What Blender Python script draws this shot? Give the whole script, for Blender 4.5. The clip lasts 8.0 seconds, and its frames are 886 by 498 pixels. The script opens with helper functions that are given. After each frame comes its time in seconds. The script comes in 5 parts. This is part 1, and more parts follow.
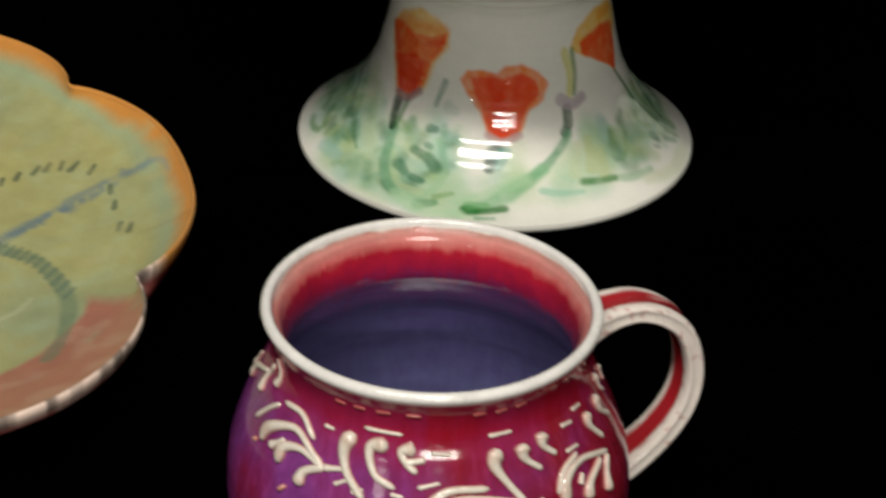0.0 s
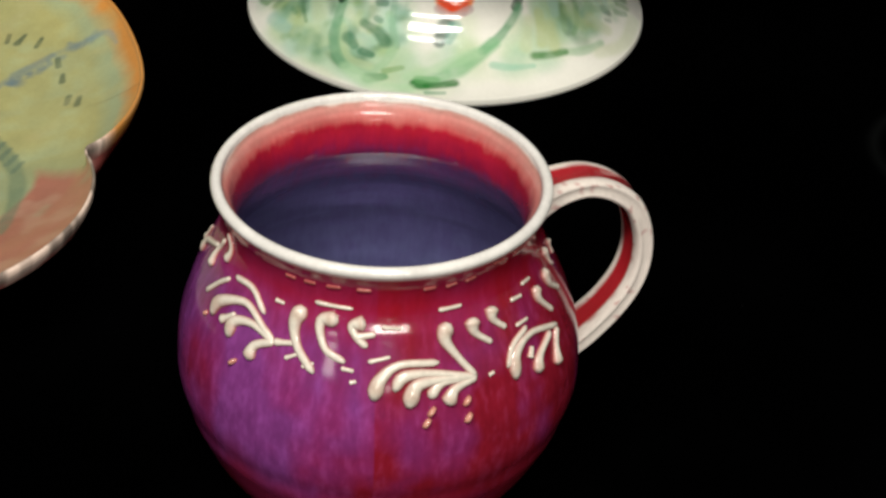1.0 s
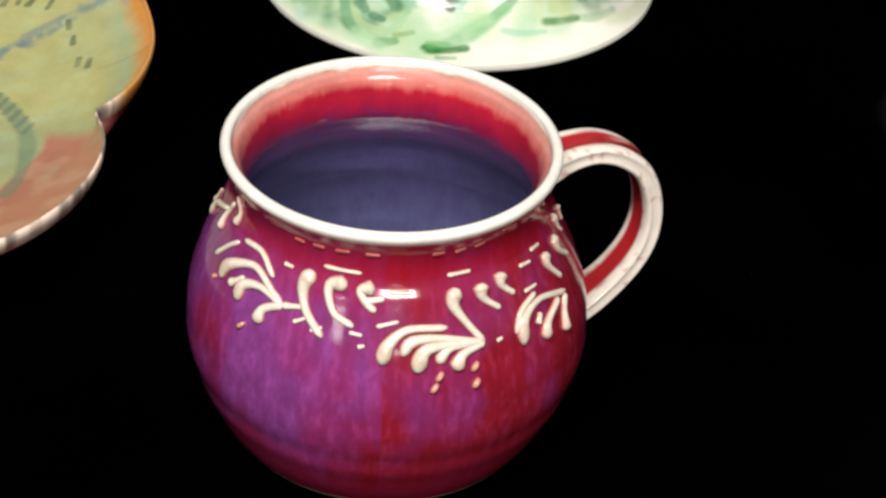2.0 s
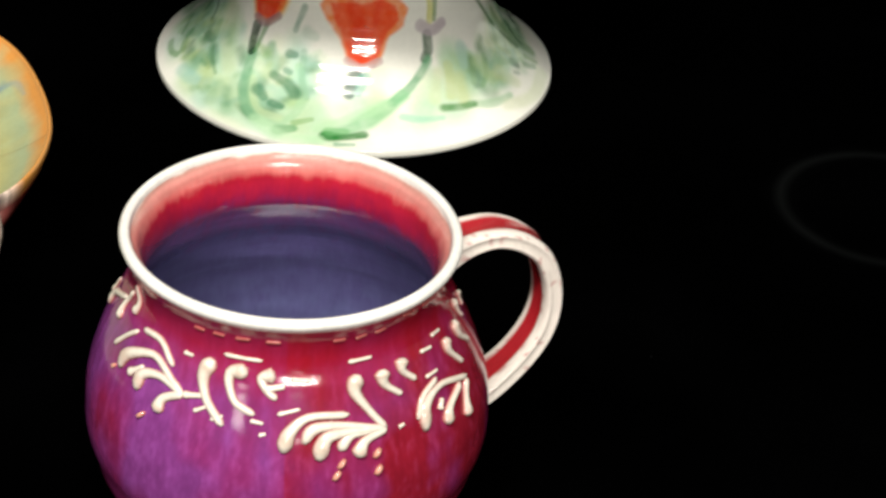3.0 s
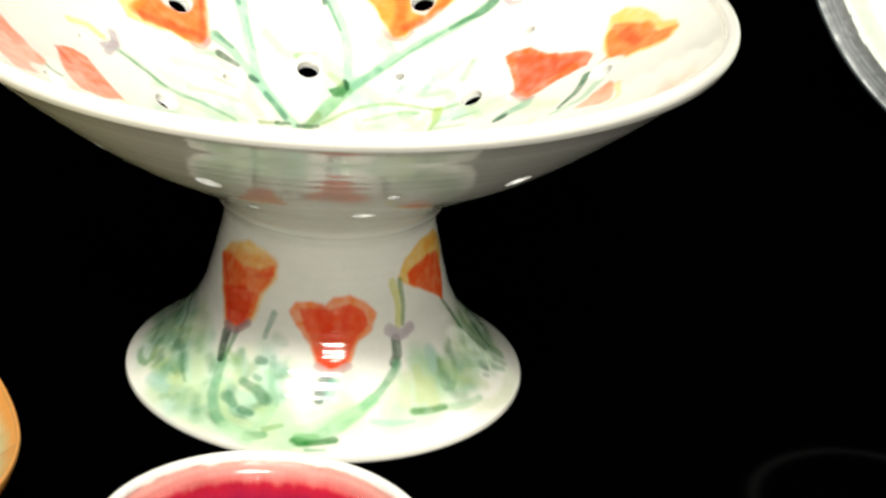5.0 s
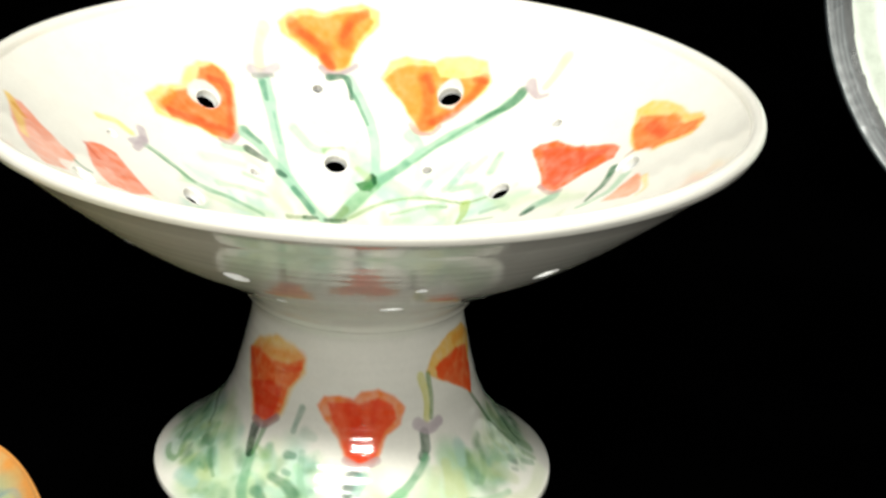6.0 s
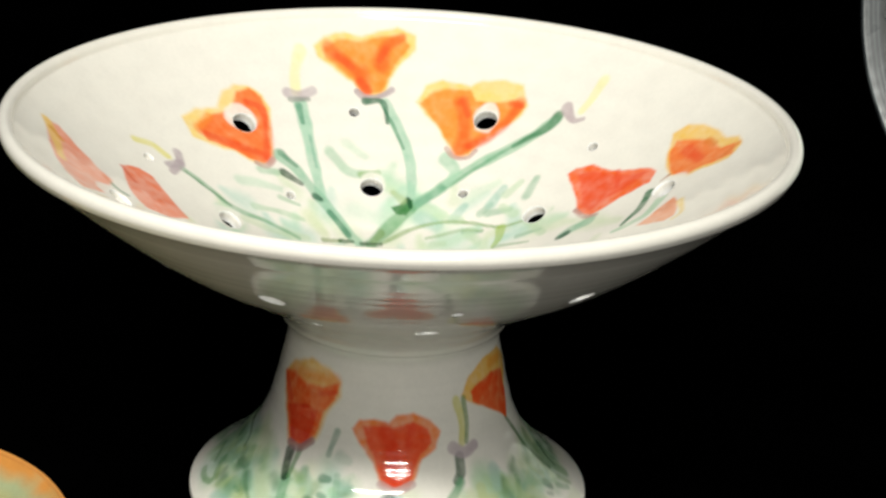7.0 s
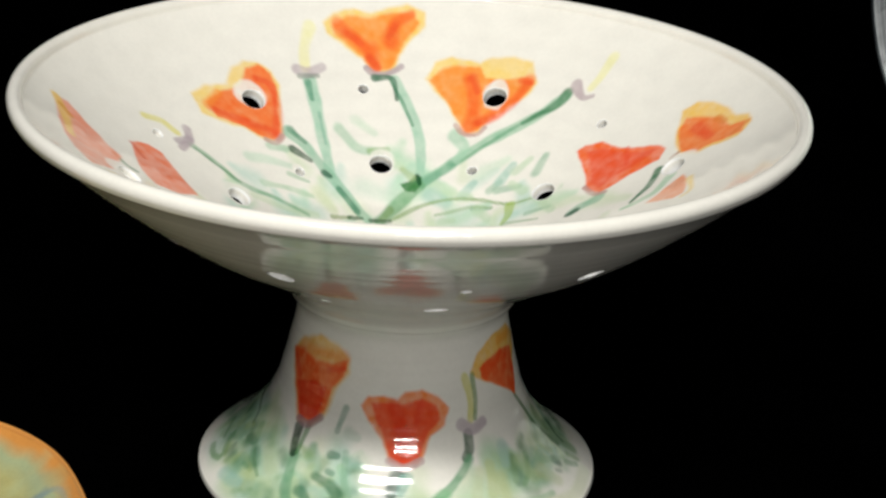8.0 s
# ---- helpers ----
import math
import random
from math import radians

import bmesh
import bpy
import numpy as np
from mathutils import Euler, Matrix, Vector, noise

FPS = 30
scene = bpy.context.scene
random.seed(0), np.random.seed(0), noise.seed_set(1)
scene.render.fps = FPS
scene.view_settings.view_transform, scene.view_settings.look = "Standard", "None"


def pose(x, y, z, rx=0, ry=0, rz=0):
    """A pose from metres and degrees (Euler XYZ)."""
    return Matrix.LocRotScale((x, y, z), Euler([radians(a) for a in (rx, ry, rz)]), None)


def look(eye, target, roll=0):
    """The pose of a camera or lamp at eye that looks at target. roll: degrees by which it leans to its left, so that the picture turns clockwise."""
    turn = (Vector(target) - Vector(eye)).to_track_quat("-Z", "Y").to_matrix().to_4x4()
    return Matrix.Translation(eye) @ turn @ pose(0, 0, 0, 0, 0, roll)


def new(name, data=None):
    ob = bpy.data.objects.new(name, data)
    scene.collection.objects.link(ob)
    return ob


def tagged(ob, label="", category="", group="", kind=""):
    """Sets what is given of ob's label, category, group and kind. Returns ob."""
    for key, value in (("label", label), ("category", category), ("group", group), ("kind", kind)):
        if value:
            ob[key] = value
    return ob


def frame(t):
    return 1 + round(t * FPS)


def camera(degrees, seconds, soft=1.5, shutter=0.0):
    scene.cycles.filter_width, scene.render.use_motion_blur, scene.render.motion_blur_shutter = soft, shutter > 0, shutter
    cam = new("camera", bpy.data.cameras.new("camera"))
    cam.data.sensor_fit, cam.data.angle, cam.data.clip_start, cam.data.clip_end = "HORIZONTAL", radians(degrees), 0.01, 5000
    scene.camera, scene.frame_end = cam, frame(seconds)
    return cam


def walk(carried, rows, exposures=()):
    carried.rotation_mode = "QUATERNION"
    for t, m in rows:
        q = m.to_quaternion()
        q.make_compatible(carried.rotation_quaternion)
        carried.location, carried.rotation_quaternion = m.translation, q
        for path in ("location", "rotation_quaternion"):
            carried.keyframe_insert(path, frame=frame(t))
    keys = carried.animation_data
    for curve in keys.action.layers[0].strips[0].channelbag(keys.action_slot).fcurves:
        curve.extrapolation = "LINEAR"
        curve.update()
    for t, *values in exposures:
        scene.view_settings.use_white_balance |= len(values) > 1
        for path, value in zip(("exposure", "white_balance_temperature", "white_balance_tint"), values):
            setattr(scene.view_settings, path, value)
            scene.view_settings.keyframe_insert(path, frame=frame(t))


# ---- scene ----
# The camera and its walk
cam = camera(23.24, 8.0, soft=2.6, shutter=0.4)
EYE = (-0.0019, -0.5180, 0.4062)
walk(cam, [
    (0.0, look(EYE, (0.0021, 0.0165, 0.0922), 2.29)),
    (0.2, look(EYE, (0.0129, 0.0125, 0.0858), 2.90)),
    (0.5, look(EYE, (0.0174, 0.0062, 0.0758), 2.91)),
    (0.7, look(EYE, (0.0182, 0.0028, 0.0705), 3.25)),
    (1.0, look(EYE, (0.0177, -0.0026, 0.0622), 3.22)),
    (1.2, look(EYE, (0.0166, -0.0043, 0.0597), 3.31)),
    (2.3, look(EYE, (0.0156, -0.0087, 0.0532), 3.64)),
    (2.5, look(EYE, (0.0195, -0.0048, 0.0591), 3.35)),
    (2.7, look(EYE, (0.0324, -0.0003, 0.0669), 4.17)),
    (3.0, look(EYE, (0.0431, 0.0049, 0.0761), 4.61)),
    (3.2, look(EYE, (0.0525, 0.0064, 0.0800), 5.11)),
    (3.5, look(EYE, (0.0621, 0.0123, 0.0915), 5.53)),
    (4.0, look(EYE, (0.0582, 0.0281, 0.1190), 4.92)),
    (4.2, look(EYE, (0.0575, 0.0342, 0.1307), 4.65)),
    (5.3, look(EYE, (0.0456, 0.0477, 0.1570), 3.43)),
    (5.5, look(EYE, (0.0438, 0.0497, 0.1612), 3.32)),
    (5.7, look(EYE, (0.0432, 0.0534, 0.1700), 3.20)),
    (6.0, look(EYE, (0.0403, 0.0567, 0.1776), 3.02)),
    (6.5, look(EYE, (0.0285, 0.0591, 0.1818), 2.77)),
    (7.0, look(EYE, (0.0299, 0.0597, 0.1835), 2.76)),
    (7.5, look(EYE, (0.0267, 0.0573, 0.1768), 2.69)),
    (8.0, look(EYE, (0.0275, 0.0574, 0.1772), 2.80)),
], exposures=[(0.0, -0.20, 6650, 8), (0.5, -0.12, 6650, 8), (1.0, 0.05, 6650, 8), (1.2, 0.15, 6650, 8), (2.3, 0.48, 6600, 8), (3.0, 0.60, 6600, 7), (3.5, 0.78, 6800, 6), (4.2, 0.80, 6850, 5), (5.5, 0.72, 6600, 6), (6.0, 0.64, 6500, 6), (6.5, 0.38, 6550, 7), (7.0, 0.18, 6550, 8), (7.5, 0.07, 6450, 9), (8.0, 0.0, 6350, 10)])

# World, lamps
world = bpy.data.worlds.new("world")
scene.world = world
world.use_nodes = True
world.node_tree.nodes["Background"].inputs[0].default_value = (0.95, 0.97, 1.0, 1)
world.node_tree.nodes["Background"].inputs[1].default_value = 0.095


def panel_lamp(name, eye, target, w, h, watts, colour=(1.0, 0.985, 0.93)):
    """A ceiling light panel as an area lamp."""
    data = bpy.data.lights.new(name, "AREA")
    data.shape, data.size, data.size_y, data.energy, data.color = "RECTANGLE", w, h, watts, colour
    ob = new(name, data)
    ob.matrix_world = look(eye, target)
    return ob


panel_lamp("strip_lamp", (-0.18, -0.84, 1.42), (0.0, 0.10, 0.05), 0.95, 0.14, 31)
panel_lamp("strip_lamp", (0.18, -1.38, 0.68), (0.02, 0.2, 0.05), 0.54, 0.022, 7.5)
panel_lamp("strip_lamp", (0.21, -1.32, 0.86), (0.02, 0.2, 0.05), 0.12, 0.04, 1.1)
panel_lamp("strip_lamp", (0.17, -1.55, 0.30), (0.02, 0.2, 0.05), 0.14, 0.04, 0.35)
panel_lamp("strip_lamp", (-0.70, -1.40, 0.40), (0.0, 0.15, 0.05), 0.14, 0.03, 0.25)


# Materials
def nodes_of(name):
    mat = bpy.data.materials.new(name)
    mat.use_nodes = True
    nt = mat.node_tree
    return mat, nt, nt.nodes["Principled BSDF"]


def add(nt, kind, **values):
    node = nt.nodes.new(kind)
    for key, value in values.items():
        node.inputs[key].default_value = value
    return node


def mix(nt, a, b, factor, blend="MIX"):
    node = nt.nodes.new("ShaderNodeMix")
    node.data_type, node.blend_type = "RGBA", blend
    for socket, value in ((node.inputs[6], a), (node.inputs[7], b), (node.inputs[0], factor)):
        if isinstance(value, bpy.types.NodeSocket):
            nt.links.new(value, socket)
        else:
            socket.default_value = value
    return node.outputs[2]


def ramp(nt, value, stops):
    node = nt.nodes.new("ShaderNodeValToRGB")
    while len(node.color_ramp.elements) < len(stops):
        node.color_ramp.elements.new(0.5)
    for el, (at, c) in zip(node.color_ramp.elements, stops):
        el.position, el.color = at, (*c, 1) if len(c) == 3 else c
    nt.links.new(value, node.inputs[0])
    return node.outputs[0]


def grey(v):
    return (v, v, v)


def glazed(name, rough=0.12, mottle=0.12, scale=160.0, bump=0.06, coat=0.0, streak=1.0):
    """Glazed pottery: the painted glaze from the attribute, cloudy at two scales, with a lightly uneven gloss."""
    mat, nt, bsdf = nodes_of(name)
    attr = nt.nodes.new("ShaderNodeAttribute")
    attr.attribute_name = "glaze"
    coords = nt.nodes.new("ShaderNodeTexCoord")
    mapping = add(nt, "ShaderNodeMapping", Scale=(1, 1, streak))
    nt.links.new(coords.outputs["Object"], mapping.inputs[0])
    big = add(nt, "ShaderNodeTexNoise", Scale=scale, Detail=3.0)
    small = add(nt, "ShaderNodeTexNoise", Scale=scale * 7, Detail=2.0)
    for n in (big, small):
        nt.links.new(mapping.outputs[0], n.inputs["Vector"])
    low = ramp(nt, big.outputs["Fac"], [(0.3, grey(1 - mottle)), (0.7, grey(1.0))])
    fine = ramp(nt, small.outputs["Fac"], [(0.3, grey(1 - mottle * 0.6)), (0.65, grey(1.0))])
    colour = mix(nt, mix(nt, attr.outputs["Color"], low, 1.0, "MULTIPLY"), fine, 1.0, "MULTIPLY")
    nt.links.new(colour, bsdf.inputs["Base Color"])
    nt.links.new(ramp(nt, big.outputs["Fac"], [(0.3, grey(rough)), (0.8, grey(rough * 1.8))]), bsdf.inputs["Roughness"])
    bsdf.inputs["Coat Weight"].default_value = coat
    bsdf.inputs["Coat Roughness"].default_value = 0.04
    b = add(nt, "ShaderNodeBump", Strength=bump, Distance=0.001)
    nt.links.new(big.outputs["Fac"], b.inputs["Height"])
    nt.links.new(b.outputs[0], bsdf.inputs["Normal"])
    return mat


def cloth_material(ring, radius):
    """Deep black velvet with faint lint and the dusty ring that a pot's foot left behind."""
    mat, nt, bsdf = nodes_of("black_velvet")
    coords = nt.nodes.new("ShaderNodeTexCoord")
    lint = add(nt, "ShaderNodeTexNoise", Scale=420.0, Detail=1.0)
    cloud = add(nt, "ShaderNodeTexNoise", Scale=9.0, Detail=4.0)
    for n in (lint, cloud):
        nt.links.new(coords.outputs["Object"], n.inputs["Vector"])
    dist = nt.nodes.new("ShaderNodeVectorMath")
    dist.operation = "DISTANCE"
    nt.links.new(coords.outputs["Object"], dist.inputs[0])
    dist.inputs[1].default_value = ring
    off = nt.nodes.new("ShaderNodeMath")
    off.operation, off.inputs[1].default_value = "SUBTRACT", radius
    nt.links.new(dist.outputs["Value"], off.inputs[0])
    away = nt.nodes.new("ShaderNodeMath")
    away.operation = "ABSOLUTE"
    nt.links.new(off.outputs[0], away.inputs[0])
    band = ramp(nt, away.outputs[0], [(0.0, grey(1.0)), (0.0022, grey(0.5)), (0.0042, grey(0.0))])
    patchy = ramp(nt, cloud.outputs["Fac"], [(0.35, grey(0.35)), (0.6, grey(1.0))])
    mark = mix(nt, band, patchy, 1.0, "MULTIPLY")
    base = ramp(nt, cloud.outputs["Fac"], [(0.4, (0.00010, 0.00010, 0.00010)), (0.75, (0.0004, 0.0004, 0.00045))])
    specks = ramp(nt, lint.outputs["Fac"], [(0.83, grey(0.0)), (0.88, grey(0.004))])
    colour = mix(nt, mix(nt, base, specks, 1.0, "ADD"), (0.0030, 0.0032, 0.0032, 1), mark)
    nt.links.new(colour, bsdf.inputs["Base Color"])
    bsdf.inputs["Roughness"].default_value = 1.0
    bsdf.inputs["Specular IOR Level"].default_value = 0.0
    return mat


PORCELAIN = glazed("painted_white_glaze", 0.07, 0.05, 90.0, 0.05)
COPPER_RED = glazed("copper_red_glaze", 0.10, 0.14, 120.0, 0.06, streak=0.3)
SLIP = glazed("cream_slip", 0.14, 0.16, 500.0, 0.15)
MOSS = glazed("moss_green_glaze", 0.13, 0.10, 110.0, 0.08)
STRIPED = glazed("striped_black_glaze", 0.25, 0.10, 200.0, 0.10)
VELVET = cloth_material((0.2225, 0.1656, 0.0), 0.040)

WHITE = np.array((0.805, 0.772, 0.695))


# Mesh helpers
def curve_through(points, n):
    """n points on a smooth curve through the given ones, evenly spread (centripetal-free Catmull-Rom)."""
    p = np.array(points, float)
    if len(p) == 2:
        return p[0] + (p[1] - p[0]) * np.linspace(0, 1, n)[:, None]
    q = np.vstack([2 * p[0] - p[1], p, 2 * p[-1] - p[-2]])
    fine = []
    for i in range(1, len(q) - 2):
        t = np.linspace(0, 1, 24, endpoint=False)[:, None]
        a, b, c, e = q[i - 1], q[i], q[i + 1], q[i + 2]
        fine.append(0.5 * (2 * b + (c - a) * t + (2 * a - 5 * b + 4 * c - e) * t ** 2 + (3 * b - a - 3 * c + e) * t ** 3))
    fine = np.vstack(fine + [p[-1:]])
    s = np.r_[0, np.cumsum(np.linalg.norm(np.diff(fine, axis=0), axis=1))]
    at = np.linspace(0, s[-1], n)
    return np.column_stack([np.interp(at, s, fine[:, k]) for k in range(p.shape[1])])


def grid_mesh(name, verts, rows, cols, material, closed_rows=False, colours=None, caps=True):
    """A mesh from rows x cols vertices, closed round each row; the first and last rows are capped."""
    i, j = np.meshgrid(np.arange(rows if closed_rows else rows - 1), np.arange(cols), indexing="ij")
    a, b = i * cols + j, i * cols + (j + 1) % cols
    c, e = ((i + 1) % rows) * cols + (j + 1) % cols, ((i + 1) % rows) * cols + j
    faces = np.stack([a, b, c, e], -1).reshape(-1, 4).tolist()
    if caps and not closed_rows:
        faces += [list(range(cols))[::-1], list(range((rows - 1) * cols, rows * cols))]
    mesh = bpy.data.meshes.new(name)
    mesh.from_pydata(np.asarray(verts).reshape(-1, 3).tolist(), [], faces)
    mesh.shade_smooth()
    mesh.materials.append(material)
    if colours is not None:
        paint_on(mesh, colours)
    return mesh


def paint_on(mesh, colours):
    layer = mesh.attributes.new("glaze", "FLOAT_COLOR", "POINT")
    rgba = np.ones((len(mesh.vertices), 4), np.float32)
    rgba[:, :3] = np.clip(colours, 0, 1)
    layer.data.foreach_set("color", rgba.ravel())


def revolve(profile, cols):
    """Vertices of a profile of (r, z) turned round the z axis; the angle counts from the front (-y) towards +x."""
    ang = np.linspace(0, 2 * np.pi, cols, endpoint=False)
    r, z = profile[:, :1], profile[:, 1:]
    return np.stack([r * np.sin(ang), -r * np.cos(ang), np.broadcast_to(z, (len(profile), cols))], -1), ang


LATTICE = np.random.RandomState(4).uniform(-1, 1, (256, 256))


def ripple(x, y, seed=0.0):
    """Smooth cloudy unevenness between about -1 and 1, of a grain of about three units."""
    total, gain = 0.0, 1.0
    for octave in range(2):
        u, v = np.asarray(x, float) * 0.36 * 2.1 ** octave + seed * 17.3 + 40 * octave, np.asarray(y, float) * 0.36 * 2.1 ** octave + seed * 9.1 + 7.7 * octave
        u, v = u + 0.31 * v, v - 0.31 * u
        i, j = np.floor(u).astype(int), np.floor(v).astype(int)
        f, g = u - i, v - j
        f, g = f * f * (3 - 2 * f), g * g * (3 - 2 * g)
        a, b = LATTICE[i % 256, j % 256], LATTICE[(i + 1) % 256, j % 256]
        c, e = LATTICE[i % 256, (j + 1) % 256], LATTICE[(i + 1) % 256, (j + 1) % 256]
        total = total + gain * ((a * (1 - f) + b * f) * (1 - g) + (c * (1 - f) + e * f) * g)
        gain *= 0.5
    return total / 1.0


def part(name, mesh, parent, label=""):
    ob = new(name, mesh)
    ob.parent = parent
    return tagged(ob, label)


def thing(name, m, label, category, group="", kind=""):
    ob = new(name)
    ob.empty_display_size = 0.02
    ob.matrix_world = m
    return tagged(ob, label, category, group, kind)


def band(name, verts, colours, a, b, material, parent, label=""):
    """The rows a to b of a grid as a part of its own."""
    part(name, grid_mesh(name, verts[a:b], b - a, verts.shape[1], material, False, colours[a:b].reshape(-1, 3), caps=False), parent, label)


class Canvas:
    """Brush work in underglaze colours on a surface unrolled to millimetres."""

    def __init__(self, xy, base):
        self.p, self.c = xy, np.tile(np.array(base, float), (len(xy), 1))
        self.wob = ripple(xy[:, 0] * 0.30, xy[:, 1] * 0.30, 0.4)
        self.wob2 = ripple(xy[:, 0] * 0.85, xy[:, 1] * 0.85, 1.9)

    def lay(self, where, alpha, colour):
        alpha = np.clip(alpha, 0, 1)[:, None]
        self.c[where] = self.c[where] * (1 - alpha) + np.array(colour) * alpha

    def stroke(self, points, w0, w1, colour, a=0.9, soft=0.5, n=14):
        """A brush stroke along points, w0 mm half wide at its start and w1 at its end."""
        line = curve_through(points, n) if len(points) > 1 else np.array([points[0], points[0]], float)
        m = max(w0, w1) * 1.8 + 1
        lo, hi = line.min(0) - m, line.max(0) + m
        where = np.nonzero(((self.p > lo) & (self.p < hi)).all(1))[0]
        if not len(where):
            return
        p = self.p[where]
        best = np.full(len(p), 1e9)
        for k in range(len(line) - 1):
            q, v = line[k], line[k + 1] - line[k]
            t = np.clip(((p - q) @ v) / max(v @ v, 1e-9), 0, 1)
            w = w0 + (w1 - w0) * (k + t) / (len(line) - 1)
            best = np.minimum(best, np.linalg.norm(p - q - t[:, None] * v, axis=1) / w)
        best = best + 0.20 * self.wob[where] + 0.06 * self.wob2[where]
        edge = np.clip((1 + soft * 0.5 - best) / soft, 0, 1)
        self.lay(where, a * edge * edge * (3 - 2 * edge) * (0.86 + 0.14 * self.wob2[where]), colour)

    def blob(self, points, colour, a=0.9, soft=1.2):
        """A patch of colour inside a smooth closed outline, with a soft edge of that many millimetres."""
        q = np.array(points, float)
        lo, hi = q.min(0) - soft - 1, q.max(0) + soft + 1
        where = np.nonzero(((self.p > lo) & (self.p < hi)).all(1))[0]
        if not len(where):
            return
        p = self.p[where]
        near, inside = np.full(len(p), 1e9), np.zeros(len(p), bool)
        for k in range(len(q)):
            b, c = q[k - 1], q[k]
            crosses = (b[1] > p[:, 1]) != (c[1] > p[:, 1])
            inside ^= crosses & (p[:, 0] < (c[0] - b[0]) * (p[:, 1] - b[1]) / (c[1] - b[1] + 1e-12) + b[0])
        v = q - np.roll(q, 1, 0)
        for b, e in zip(np.roll(q, 1, 0), v):
            t = np.clip(((p - b) @ e) / max(e @ e, 1e-9), 0, 1)
            near = np.minimum(near, np.linalg.norm(p - b - t[:, None] * e, axis=1))
        depth = np.where(inside, near, -near) + 0.50 * self.wob[where] + 0.15 * self.wob2[where]
        edge = np.clip(depth / soft + 0.5, 0, 1)
        self.lay(where, a * edge * edge * (3 - 2 * edge) * (0.92 + 0.12 * self.wob2[where]), colour)

    def poppy(self, base, tip, half, red=0.55, lobes=2, sunny=(0.0, 0.0), bright=1.0, a=0.95):
        """A poppy seen from the side: a fan of petals from base to tip, yellow at its edge, red towards its base."""
        base, tip = np.array(base, float), np.array(tip, float)
        axis = tip - base
        length = np.linalg.norm(axis)
        where = np.nonzero(np.linalg.norm(self.p - base, axis=1) < length * 1.4)[0]
        p = self.p[where]
        wob, wob2 = self.wob[where], self.wob2[where]
        fan = {1: ((0.0, 1.0),), 2: ((-0.68, 1.0), (0.0, 0.80), (0.68, 1.0)), 3: ((-0.72, 0.95), (0.0, 1.0), (0.72, 0.93))}[lobes]
        w1 = length * math.sin(math.radians(half)) * (0.40 if lobes == 2 else 0.38 if lobes == 3 else 0.8)
        w0 = length * 0.11
        best = np.full(len(p), 1e9)
        for f, reach in fan:
            turn = math.radians(half) * f
            way = np.array((axis[0] * math.cos(turn) - axis[1] * math.sin(turn), axis[0] * math.sin(turn) + axis[1] * math.cos(turn))) / length
            v = way * (length * reach - w1 * 0.95)
            t = np.clip(((p - base) @ v) / (v @ v), 0, 1)
            best = np.minimum(best, np.linalg.norm(p - base - t[:, None] * v, axis=1) / (w0 + (w1 - w0) * t ** 1.5))
        rad = np.linalg.norm(p - base, axis=1) / length
        cover = np.clip((1.08 - best - 0.07 * wob - 0.02 * wob2) / 0.20, 0, 1)
        cover = cover * cover * (3 - 2 * cover)
        lit = ((p - base) @ np.array(sunny)) / length
        k = np.clip(0.62 * rad + 0.42 * best ** 2 * rad + lit + 0.10 * wob + 0.045 * wob2, 0, 1.1)[:, None]
        red_c, orange, yellow = np.array((0.75, 0.085, 0.020)), np.array((0.87, 0.225, 0.028)), np.array((0.88, 0.56, 0.085))
        lowmix = np.clip((k - red + 0.12) / 0.22, 0, 1)
        highmix = np.clip((k - red - 0.12) / 0.2, 0, 1)
        c = (red_c * (1 - lowmix) + orange * lowmix) * (1 - highmix) + yellow * highmix
        c = c * bright * (0.96 + 0.07 * wob2[:, None])
        cover = cover * (1 - 0.30 * highmix[:, 0])
        al = np.clip(cover * a, 0, 1)[:, None]
        self.c[where] = self.c[where] * (1 - al) + c * al
        # veins drawn with a fine brush
        side = np.array((-axis[1], axis[0])) / length
        for f in np.linspace(-0.8, 0.8, 3 + 2 * lobes):
            end = base + axis * (0.80 - 0.12 * abs(f)) + side * length * math.sin(math.radians(half)) * f * 0.85
            mid = base + axis * 0.42 + side * length * math.sin(math.radians(half)) * f * 0.28
            self.stroke([base + axis * 0.12, mid, end], length * 0.02, length * 0.045, red_c * 0.92, 0.19, 1.6, 8)


PALE, MID, TEAL = (0.42, 0.60, 0.39), (0.15, 0.37, 0.19), (0.34, 0.56, 0.45)


# The cloth
def build_cloth():
    n = 120
    u = np.linspace(-1, 1, n)
    x, y = np.meshgrid(np.sign(u) * np.abs(u) ** 2.2 * 6, np.sign(u) * np.abs(u) ** 2.2 * 6)
    mesh = bpy.data.meshes.new("ground")
    z = 0.0 * x - 0.0002
    quads = [(j * n + i, j * n + i + 1, (j + 1) * n + i + 1, (j + 1) * n + i) for j in range(n - 1) for i in range(n - 1)]
    mesh.from_pydata(np.stack([x, y, z], -1).reshape(-1, 3).tolist(), [], quads)
    mesh.materials.append(VELVET)
    tagged(new("ground", mesh), "plain black velvet cloth with a faint dusty ring", "cloth", kind="structure")


build_cloth()

# The pedestal bowl
STAND = (0.0233, 0.2654, 0.0)
FOOT_Z = np.array((0.0040, 0.0070, 0.0100, 0.0140, 0.0180, 0.0230, 0.0280, 0.0340, 0.0400, 0.0460, 0.0520, 0.0580, 0.0640, 0.0695, 0.0735, 0.0765))
FOOT_R = np.array((0.0800, 0.0760, 0.0719, 0.0671, 0.0629, 0.0584, 0.0542, 0.0511, 0.0486, 0.0470, 0.0454, 0.0441, 0.0427, 0.0418, 0.0420, 0.0432))


